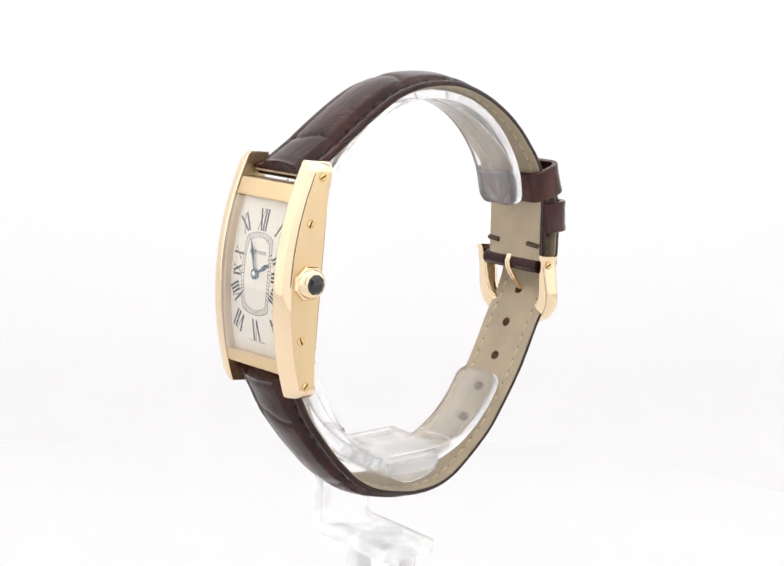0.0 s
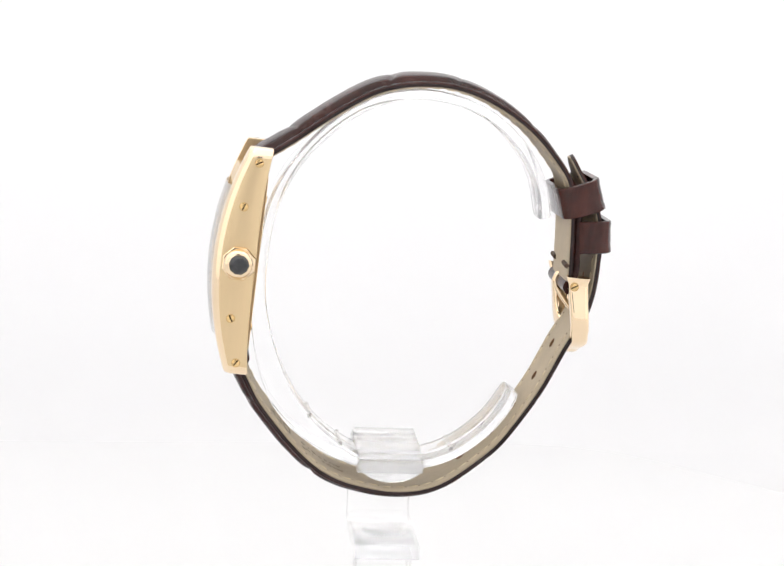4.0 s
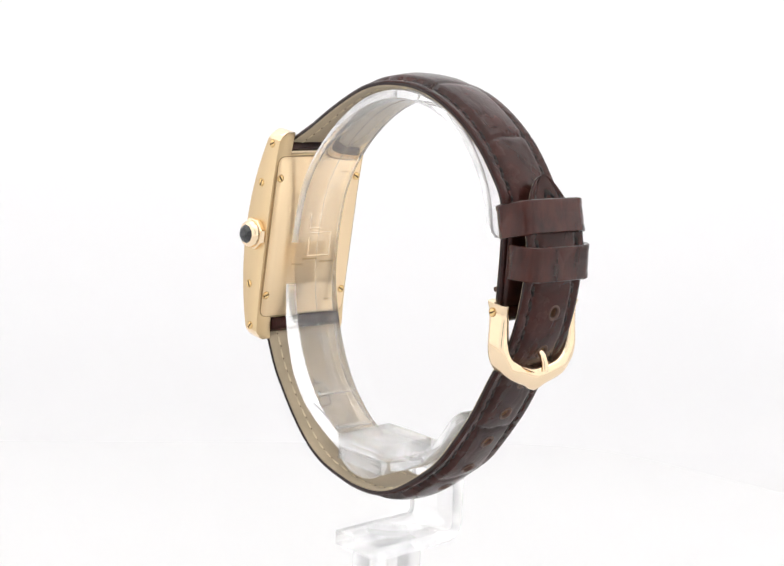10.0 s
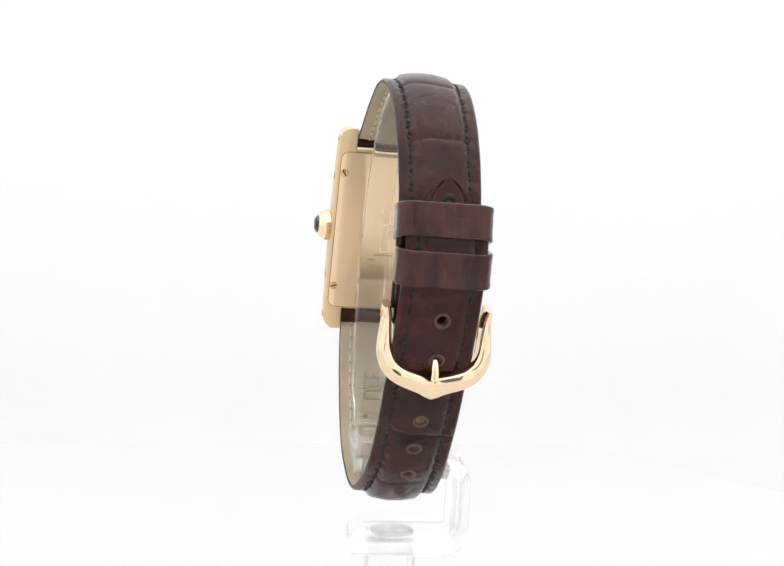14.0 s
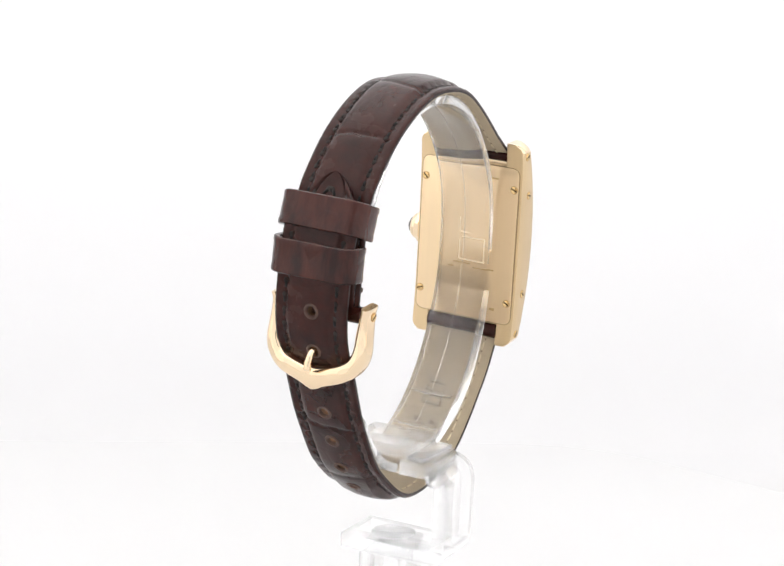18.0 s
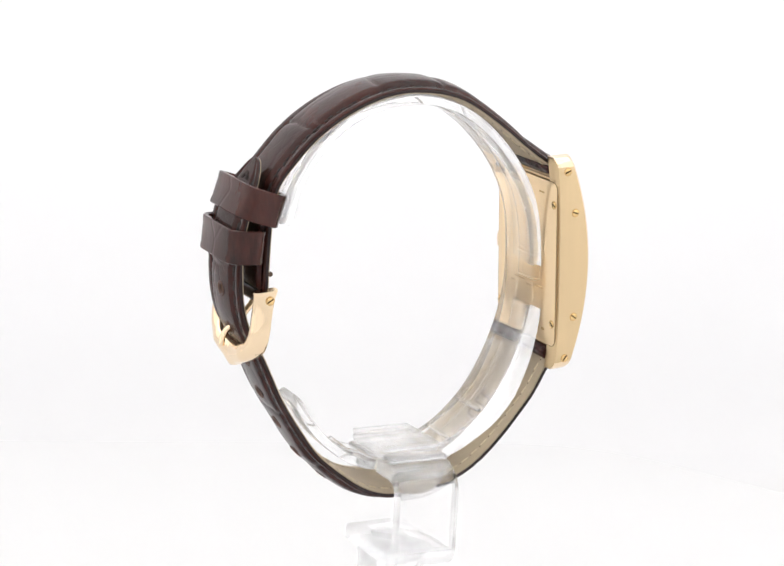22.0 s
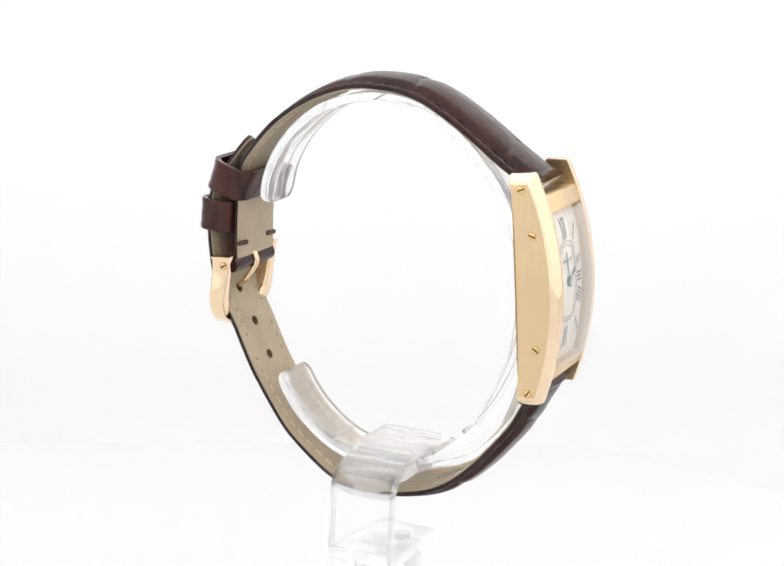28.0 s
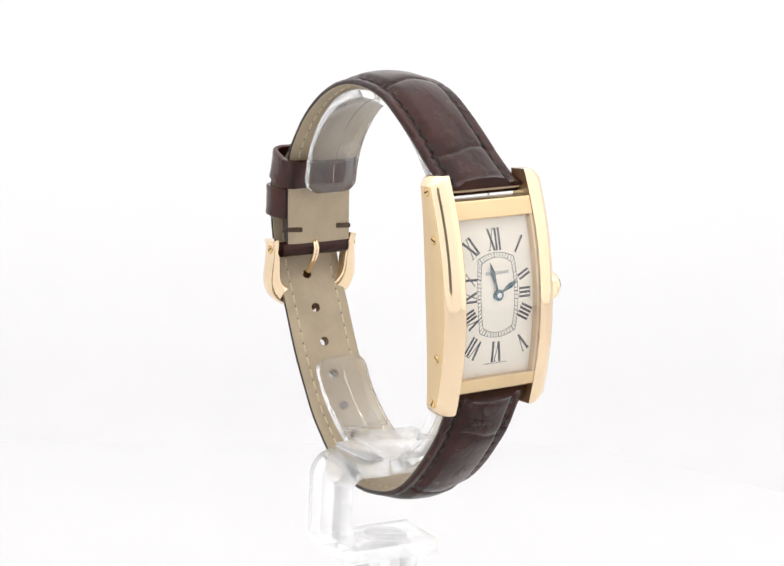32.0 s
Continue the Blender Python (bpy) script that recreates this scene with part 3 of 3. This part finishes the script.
class Strap:
    """A padded leather strap along a band, with its lining and stitches."""

    def __init__(self, name, label, band, half, centre, pad, edge, grooves, holes, seam, parent):
        self.band, self.half, self.centre, self.pad, self.edge, self.grooves = band, half, centre, pad, edge, grooves
        s, y, v, gone = strap_grid(band, half, centre, holes)
        h = self.height(s, v)
        body = sheet_part(name, sheet(band, s, y, h, gone, 0.25), (LEATHER, EDGE, RAW), parent, label, False)
        s, y, v, gone = strap_grid(band, lambda q: half(q) - 0.12, centre, holes, 40)
        sheet_part("lining", sheet(band, s, y, -0.05 + 0.12 * v ** 8, gone, 0.3), (LINING, LINING, RAW), body, "smooth beige calf leather lining", True)
        k = 0
        for a, b in seam:
            for q in np.arange(a, b, 2.25):
                for side in (-0.71, 0.71):
                    w = random.uniform(-0.05, 0.05)
                    yy = centre(q) + side * half(q) + w
                    m = band.frame_at(q, yy, float(self.height(q, side)) + 0.03)
                    piece("stitch", STITCH, body, m @ Matrix.Rotation(radians(random.uniform(-6, 6)), 4, "Z"))
                    m = band.frame_at(q, yy, -0.05)
                    piece("lining_stitch", TAN_STITCH, body, m @ Matrix.Rotation(math.pi, 4, "X"))
        self.body = body

    def height(self, s, v):
        """Thickness over the lining: flat margins, a padded middle, a seam channel, and the creases between scales."""
        s, v = np.asarray(s, float), np.asarray(v, float)
        a = abs(v)
        h = self.edge(s) + self.pad(s) * (0.5 * step(0.70, 0.52, a) + 0.5 * np.cos(np.clip(a / 0.70, 0, 1) * math.pi / 2)) - 0.35 * step(0.93, 1.0, a) ** 2
        h = h - 0.15 * np.exp(-((a - 0.71) / 0.05) ** 2)
        tuck = 0.5 + 0.5 * np.cos((s - 2.6 - 0.95) * 2 * math.pi / 2.25)
        h = h - 0.13 * tuck ** 2 * np.exp(-((a - 0.72) / 0.10) ** 2)
        h = h + 0.014 * np.sin(s * 1.1 + v * 4.0) * np.sin(s * 0.37 + 1.3) * step(0.66, 0.5, a)
        last = 0.0
        for i, g in enumerate(self.grooves):
            at = g + 0.5 * np.sin(v * 2.3 + i * 1.9) + 0.25 * np.sin(v * 5.1 + i)
            deep = 0.15 + 0.05 * math.sin(i * 2.1)
            h = h - 1.5 * deep * np.exp(-((s - at) / 0.26) ** 2) * (0.35 + 0.65 * step(0.92, 0.7, a))
            h = h - deep * 0.9 * np.exp(-((s - at) / 1.1) ** 2) * step(0.85, 0.5, a)
            lane = 0.36 * math.sin(i * 2.7 + 0.6)
            inside = step(last + 0.6, last + 1.8, s) * step(g - 0.4, g - 1.6, s)
            h = h - 0.04 * np.exp(-((v - lane - 0.05 * np.sin(s * 1.3)) / 0.035) ** 2) * inside
            last = g
        return np.maximum(h, 0.4)


UPPER = Band([(2.0, 15.5), (1.2, 15.65), (0.4, 16.1), (-0.6, 16.75), (-4.0, 19.3), (-8.0, 22.7), (-11.7, 25.6), (-15.6, 28.2), (-19.4, 29.7), (-23.2, 30.4), (-27.1, 30.6),
              (-31.0, 30.0), (-34.9, 28.7), (-38.7, 26.8), (-42.45, 24.2), (-46.05, 20.65), (-48.0, 18.2), (-49.0, 14.6), (-49.5, 11.0), (-49.9, 7.0), (-50.2, 3.3), (-50.3, 2.3)])
LOWER = Band([(2.3, -14.8), (1.3, -15.5), (0.4, -16.8), (-0.8, -18.5), (-2.9, -21.9), (-5.2, -24.55), (-9.15, -28.6), (-13.5, -32.1), (-17.5, -34.0), (-21.8, -34.85), (-26.0, -35.2),
              (-30.6, -34.65), (-34.2, -33.2), (-37.3, -30.9), (-40.75, -27.75), (-42.7, -25.6), (-44.9, -22.15), (-48.25, -16.0), (-51.2, -8.6), (-52.7, -5.5),
              (-53.9, -2.3), (-54.5, 1.3), (-54.6, 4.8), (-54.5, 8.6), (-53.9, 12.5), (-52.6, 15.9), (-50.6, 19.0), (-49.0, 21.9)])
LU, LL = UPPER.length, LOWER.length
upper = Strap("upper_strap", "dark brown alligator strap piece with dark stitching", UPPER,
              lambda s: 6.6 - 0.5 * step(0, LU, s), lambda s: -0.5 * step(8, LU - 20, s),
              lambda s: (1.30 - 0.85 * step(22, LU - 12, s)) * (0.75 + 0.25 * step(0, 2.5, s)), lambda s: 1.02 + 0.05 * step(0, LU, s),
              (8.0, 25.0, 36.0, 49.0, 63.0), (), ((2.6, LU - 14),), watch)
HOLES = [(LL - (20.8 + 6.2 * k), 0.82, -1.5 if k < 2 else -1.3 if k < 3 else -1.0) for k in range(7)]
lower = Strap("lower_strap", "dark brown alligator strap piece with punched holes and dark stitching", LOWER,
              lambda s: (6.6 - 0.5 * step(40, 62, s)) * (1 - np.clip((s - (LL - 9.0)) / 9.02, 0, 1)) ** 0.55,
              lambda s: -0.8 * step(8, 60, s) - 0.5 * step(LL - 26, LL - 10, s), lambda s: (1.38 - 0.80 * step(46, 66, s)) * (1 - step(LL - 14, LL, s)) * (0.75 + 0.25 * step(0, 2.5, s)),
              lambda s: 1.06 - 0.2 * step(LL - 20, LL, s), (8.5, 24.0, LL - 54.5, LL - 42.5, LL - 30.5, LL - 17.0), HOLES, ((2.6, LL - 2.6),), watch)


# pressed rims round the holes
HOLE_RIM = finish(loft([[(rr * math.cos(a), rr * math.sin(a), h) for a in np.linspace(0, 2 * math.pi, 20, endpoint=False)]
                        for rr, h in ((0.74, -0.4), (0.80, -0.02), (0.98, 0.07), (1.18, 0.08), (1.30, -0.1))], around=True), "hole_rim", RIM_LEATHER, 60)
for q, _, y in HOLES:
    v = (y - float(lower.centre(q))) / float(lower.half(q))
    piece("hole_rim", HOLE_RIM, lower.body, LOWER.frame_at(q, y, float(lower.height(q, v))))
# crossed stitches on the pointed tail
for ds, y, turn in ((3.4, 0.7, 38), (3.4, -0.7, -38), (5.0, 0.0, 50), (5.2, 0.0, -50), (6.6, 1.9, 24), (6.6, -1.9, -24)):
    q = LL - ds
    m = LOWER.frame_at(q, float(lower.centre(q)) + y, float(lower.height(q, y / 5.0)) + 0.03)
    piece("stitch", STITCH, lower.body, m @ Matrix.Rotation(radians(-turn), 4, "Z"))
# the end folded round the buckle bar and back up on the outer side
fold = loft([[UPPER.place(q, -0.5 + a, 1.62 + lift + b) for a, b in rounded(5.75 - cut, 0.5 - cut * 0.5, 0.3, 4)]
             for q, lift, cut in [(LU - 13.2, -0.35, 0.25), (LU - 12.9, -0.3, 0.0)] + [(LU - d, 0.0, 0.0) for d in (11.5, 9.5, 7.5, 5.5, 3.5, 2.0)] + [(LU - 1.0, -0.1, 0.0), (LU - 0.2, -0.4, 0.1)]])
part("folded_end", fold, LEATHER, upper.body, "dark leather end folded back behind the buckle bar", 60)
# slits in the lining by the buckle
for a, b in ((-6.5, -4.0), (2.9, 5.5)):
    p0, p1 = UPPER.place(LU - 2.7, a, -0.10), UPPER.place(LU - 2.5, b, -0.10)
    part("slit", tube([p0, p0.lerp(p1, 0.5), p1], 0.42, 8, 1.0), SLIT, upper.body, "brown slit")
# stamped words on the lining, letter by letter along the strap, and larger unreadable marks as bars
LETTERS = {}
for words, start, y, pitch in (("MADE IN", 28.7, 0.75, 1.08), ("AUSTRIA", 28.4, -1.2, 1.18)):
    for k, ch in enumerate(words):
        if ch == " ":
            continue
        if ch not in LETTERS:
            LETTERS[ch] = bpy.data.curves.new("letter", "FONT")
            LETTERS[ch].body, LETTERS[ch].size, LETTERS[ch].extrude = ch, 1.4 * MM, 0.02 * MM
            LETTERS[ch].align_x, LETTERS[ch].align_y = "CENTER", "CENTER"
            LETTERS[ch].materials.append(STAMP)
        ob = new("letter", LETTERS[ch])
        ob.parent = lower.body
        ob.matrix_basis = LOWER.frame_at(start - pitch * k, y, -0.075) @ Matrix.Rotation(math.pi, 4, "X") @ Matrix.Rotation(math.pi, 4, "Z")
for q, y, w, h in ((13.71, 0.6, 0.28, 3.0), (13.11, 1.95, 1.2, 0.28), (13.21, 0.6, 0.9, 0.28), (15.46, 0.5, 0.28, 3.4), (14.91, -1.05, 0.9, 0.28), (14.91, 2.05, 0.9, 0.28),
                   (16.31, 0.5, 0.28, 3.2), (17.81, 0.5, 0.28, 3.0), (17.06, -1.05, 1.4, 0.28), (17.06, 2.05, 1.4, 0.28), (21.21, 1.8, 0.8, 0.7), (21.11, -0.6, 0.8, 0.7)):
    bm = box(-w / 2, w / 2, -h / 2, h / 2, -0.03, 0.03, 0.0)
    ob = part("stamp", bm, STAMP, lower.body, "", 0)
    ob.matrix_basis = LOWER.frame_at(q, y, -0.06)


# keepers
def keeper(at, up, half_depth, half_width, half_length, y0, wall, dip):
    """A leather loop: a rounded rectangle round the strap, with a rim on both ends."""
    up = Vector((up[0], 0, up[1])).normalized()
    out = Vector((-up.z, 0, up.x))
    side = Vector((0, 1, 0))
    c = Vector((at[0], y0, at[1]))
    rings = []
    for k, (w, l) in enumerate(((0.0, -0.97), (0.0, -0.5), (0.0, 0.5), (0.0, 0.97), (wall * 0.3, 1.0), (wall * 0.8, 1.0), (wall, 0.95), (wall * 1.02, 0.75), (wall * 0.92, 0.55),
                                (wall * 0.95, 0.0), (wall * 0.92, -0.55), (wall * 1.02, -0.75), (wall, -0.95), (wall * 0.8, -1.0), (wall * 0.3, -1.0))):
        pts = rounded(half_width - wall + w, half_depth - wall + w, 1.5 + w, 7)
        pts = [(a, b + math.copysign(0.30 * (1 - (a / half_width) ** 2), b) if abs(b) > half_depth * 0.5 else b) for a, b in pts]
        rings.append([c + side * a + out * b + up * (half_length * l + dip * (a / half_width) ** 2 * -1) for a, b in pts])
    return loft(rings, around=True)


part("keeper", keeper((-50.9, 15.9), (0.36, 0.93), 3.5, 7.2, 2.6, -0.95, 0.9, 0.2), LEATHER_LOOP, watch, "reddish brown free leather strap loop")
part("keeper", keeper((-53.8, 9.7), (0.14, 0.99), 2.95, 7.15, 2.65, -1.05, 0.85, -0.2), LEATHER_LOOP, watch, "reddish brown fixed leather strap loop")

# buckle
# across the frame (inside to outside) and outwards from the wrist: flat flanks and a round front
BUCKLE_SECTION = [(-0.8, 0.97), (-0.97, 0.85), (-1.0, 0.6), (-1.0, -0.15), (-0.95, -0.45), (-0.82, -0.70), (-0.6, -0.88), (-0.3, -0.97), (0.0, -1.0), (0.3, -0.98),
                  (0.6, -0.90), (0.82, -0.74), (0.95, -0.50), (1.0, -0.2), (1.0, 0.6), (0.97, 0.85), (0.8, 0.97), (0.3, 1.0), (-0.3, 1.0)]


def buckle_frame(y0):
    rings = []
    line = [(7.7, 3.3), (7.55, 2.7), (7.45, 1.9), (7.4, 0.6), (7.4, -1.6), (7.45, -3.4), (7.0, -5.1), (5.9, -6.4), (3.9, -7.4), (1.6, -8.15), (0.0, -8.65)]
    line = [tuple(p) for p in Band(line, 0.5, soften=1).p]
    line = line + [(-y, z) for y, z in reversed(line[:-1])]
    for i, (y, z) in enumerate(line):
        a, b = Vector(line[max(i - 1, 0)]), Vector(line[min(i + 1, len(line) - 1)])
        t = (b - a).normalized()
        n = Vector((-t.y, t.x))
        if n.dot(Vector((y, z + 2.0))) < 0:
            n = -n
        thick = float(np.interp(z, (-8.6, -6.5, -3.5, -1.0, 2.2, 2.5, 3.3), (1.55, 1.45, 1.2, 1.0, 0.68, 0.64, 0.62))) + 0.35 * max(0.0, 1 - abs(y) / 1.6)
        zin = np.interp(z, (-9.8, -7.2, -5.8, -2.4, 0.0, 2.2, 2.5, 3.3), (-53.3, -52.6, -52.1, -51.4, -50.9, -50.4, -50.2, -50.0))
        zout = np.interp(z, (-9.8, -7.0, -6.0, -2.4, 0.0, 2.2, 2.5, 3.3), (-55.3, -55.7, -55.2, -54.5, -54.1, -53.8, -53.8, -54.0))
        c, hd = (zin + zout) / 2, (zin - zout) / 2
        ring = [(c + q * hd, y0 + y + n.x * p * thick, z + n.y * p * thick) for p, q in BUCKLE_SECTION]
        rings.append(ring)
    return loft(rings)


buckle = part("buckle", buckle_frame(-1.3), POLISHED, watch, "polished gold pin buckle with a pointed front", 50)
part("tongue", tube([(-51.6, -1.3, 2.65), (-51.0, -1.3, 2.7), (-50.1, -1.3, 2.35), (-49.8, -1.3, 1.4), (-50.1, -1.3, 0.4), (-51.1, -1.3, -0.9), (-52.6, -1.3, -2.6),
                     (-54.2, -1.3, -3.8), (-55.5, -1.3, -4.7), (-56.2, -1.3, -5.8), (-56.35, -1.3, -6.9)], 0.50, 10, 1.15), POLISHED, buckle, "gold buckle pin", 60)
part("bar_wrap", tube([(-51.2, -7.6, 1.5), (-51.2, -4.0, 1.45), (-51.2, 1.0, 1.4), (-51.2, 5.2, 1.35)], 1.32, 14), LEATHER, buckle, "leather wrapped round the buckle bar", 60)
for y, s in ((7.05, 1), (-9.65, -1)):
    screw(SCREW_BACK, buckle, Matrix.Translation(Vector((-51.4, y - 0.1 * s, 1.7)) * MM) @ Matrix.Rotation(radians(-90 * s), 4, "X"), 30)


# ---- the display stand ----
stand = tagged(new("display_stand"), "clear acrylic watch stand with an open ring and a bent foot", "display stand")


def clear(ob):
    ob.visible_shadow = False
    return ob


def ring_band(points, walls, half):
    """A bent strip of the open ring, round at its free ends; walls: its thickness along its length."""
    band = Band(points, 0.8, soften=2)
    rings = []
    ends = [0.02, 0.1, 0.25, 0.5, 0.9, 1.4, 2.0]
    for q in ends + [float(v) for v in band.s if 2.4 < v < band.length - 2.4] + [band.length - v for v in reversed(ends)]:
        d = min(q, band.length - q)
        w = half - (2.2 - math.sqrt(max(0.0, 2.2 ** 2 - (2.2 - min(d, 2.2)) ** 2)))
        wall = float(np.interp(q, *walls))
        rings.append([band.place(q, -0.3 + a, wall / 2 + b) for a, b in rounded(max(w, 0.3), wall / 2, 0.2, 4)])
    bm = loft(rings)
    return bm


RING_LONG = [(-45.2, 11.4), (-44.2, 15.8), (-41.8, 20.2), (-38.2, 24.0), (-34.5, 26.5), (-31.0, 27.8), (-27.0, 28.5), (-23.0, 28.5), (-19.2, 27.7), (-15.2, 25.9),
             (-11.3, 22.9), (-7.5, 18.7), (-4.4, 13.8), (-2.5, 8.6), (-1.9, 2.9), (-1.9, -2.2), (-2.5, -7.2), (-4.0, -12.3), (-6.4, -17.6), (-9.5, -22.4),
             (-13.0, -26.0), (-17.0, -28.8), (-21.5, -30.6)]
RING_SHORT = [(-44.2, -17.1), (-41.9, -21.8), (-38.6, -25.6), (-34.9, -28.5), (-30.4, -30.3)]
for line, walls in ((RING_LONG, ((0, 70, 85, 92, 97, 102, 105, 109), (1.5, 1.5, 3.4, 4.0, 3.6, 2.6, 2.2, 2.0))), (RING_SHORT, ((0, 20), (1.5, 1.5)))):
    ob = part("ring", ring_band(line, walls, 4.7), ACRYLIC, stand, smooth=40)
    ob.matrix_basis = ON_STAND
    clear(ob)


def rib(line, q, r, half):
    band = Band(line, 0.8, soften=2)
    return tube([band.place(q, y, -0.02) for y in (-0.3 - half, -0.3, -0.3 + half)], r, 8)


def ridge(line):
    band = Band(line, 0.8, soften=2)
    return tube([band.place(float(q), -0.2, 0.0) for q in np.arange(2.0, band.length - 2.0, 1.2)], 0.13, 6)


for line, spots in ((RING_LONG, (97.0, 104.0)), (RING_SHORT, (14.0,))):
    for q in spots:
        ob = part("rib", rib(line, q, 0.4, 3.9), ACRYLIC, stand, smooth=60)
        ob.matrix_basis = ON_STAND
        clear(ob)
    ob = part("ridge", ridge(line), ACRYLIC, stand, smooth=60)
    ob.matrix_basis = ON_STAND
    clear(ob)


def bent_foot():
    """A strip bent into a C: out from the clip, down, and back under as the foot plate."""
    def corner(cy, cz, r, a0, a1):
        return [(cy + r * math.cos(radians(a)), cz + r * math.sin(radians(a))) for a in np.linspace(a0, a1, 7)]
    path = [(-4.0, -38.6)] + corner(-8.6, -41.6, 3.0, 90, 180) + corner(-9.6, -51.2, 2.0, 180, 270) + [(0.0, -53.2), (6.3, -53.2)]
    rings = []
    for i, (y, z) in enumerate(path):
        a, b = Vector(path[max(i - 1, 0)]), Vector(path[min(i + 1, len(path) - 1)])
        t = (b - a).normalized()
        n = Vector((-t.y, t.x))
        rings.append([(0.6 + p, y + n.x * q, z + n.y * q) for p, q in rounded(5.4, 1.25, 0.3, 3)])
    return loft(rings)


clear(part("foot", bent_foot(), THIN_ACRYLIC, stand, smooth=40))


def ridged_block(x0, x1, y0, y1, z0, z1, count):
    """A solid clear block with rounded ridges along both long faces."""
    h = (z1 - z0) / count
    arc = [(math.cos(radians(a)), math.sin(radians(a))) for a in range(0, 181, 30)]
    far = [(y1 + 0.32 * h * b * 2, z0 + h * (k + 0.5) - 0.5 * h * a) for k in range(count) for a, b in arc[:-1]] + [(y1, z1)]
    near = [(y0 - 0.32 * h * b * 2, z0 + h * (k + 0.5) + 0.5 * h * a) for k in reversed(range(count)) for a, b in arc[:-1]] + [(y0, z0)]
    return slab(far + near, x0, x1, "x")


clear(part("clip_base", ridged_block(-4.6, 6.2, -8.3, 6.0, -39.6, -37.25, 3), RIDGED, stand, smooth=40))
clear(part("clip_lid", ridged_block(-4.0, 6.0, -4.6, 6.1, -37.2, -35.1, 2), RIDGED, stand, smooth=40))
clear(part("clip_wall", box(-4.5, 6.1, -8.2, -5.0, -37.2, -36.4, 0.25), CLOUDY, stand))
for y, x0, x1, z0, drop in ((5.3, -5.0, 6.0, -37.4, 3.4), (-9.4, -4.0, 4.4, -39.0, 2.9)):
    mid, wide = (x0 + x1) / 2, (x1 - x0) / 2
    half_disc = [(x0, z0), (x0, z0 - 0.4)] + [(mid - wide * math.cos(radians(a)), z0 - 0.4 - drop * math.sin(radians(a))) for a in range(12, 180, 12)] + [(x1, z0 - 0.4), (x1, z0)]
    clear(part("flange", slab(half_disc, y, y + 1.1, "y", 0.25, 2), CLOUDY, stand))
boss = disc(3.7, -51.9, -51.75, 32, 0.05)
boss.transform(Matrix.Translation((0.6, -0.8, 0)))
clear(part("boss", boss, THIN_ACRYLIC, stand))
clear(part("stem", box(-4.0, 5.2, -4.4, 3.2, FLOOR, -54.6, 0.4), THIN_ACRYLIC, stand))


# ---- what moves ----
def motions():
    rows = []
    for k in range(33):
        a = float(np.interp(k, np.arange(0, 33, 2), TURN))
        rows.append((float(k), pose(0, 0, 0, 0, 0, a)))
    walk(stand, rows)
    walk(watch, [(t, m @ ON_STAND) for t, m in rows])


motions()
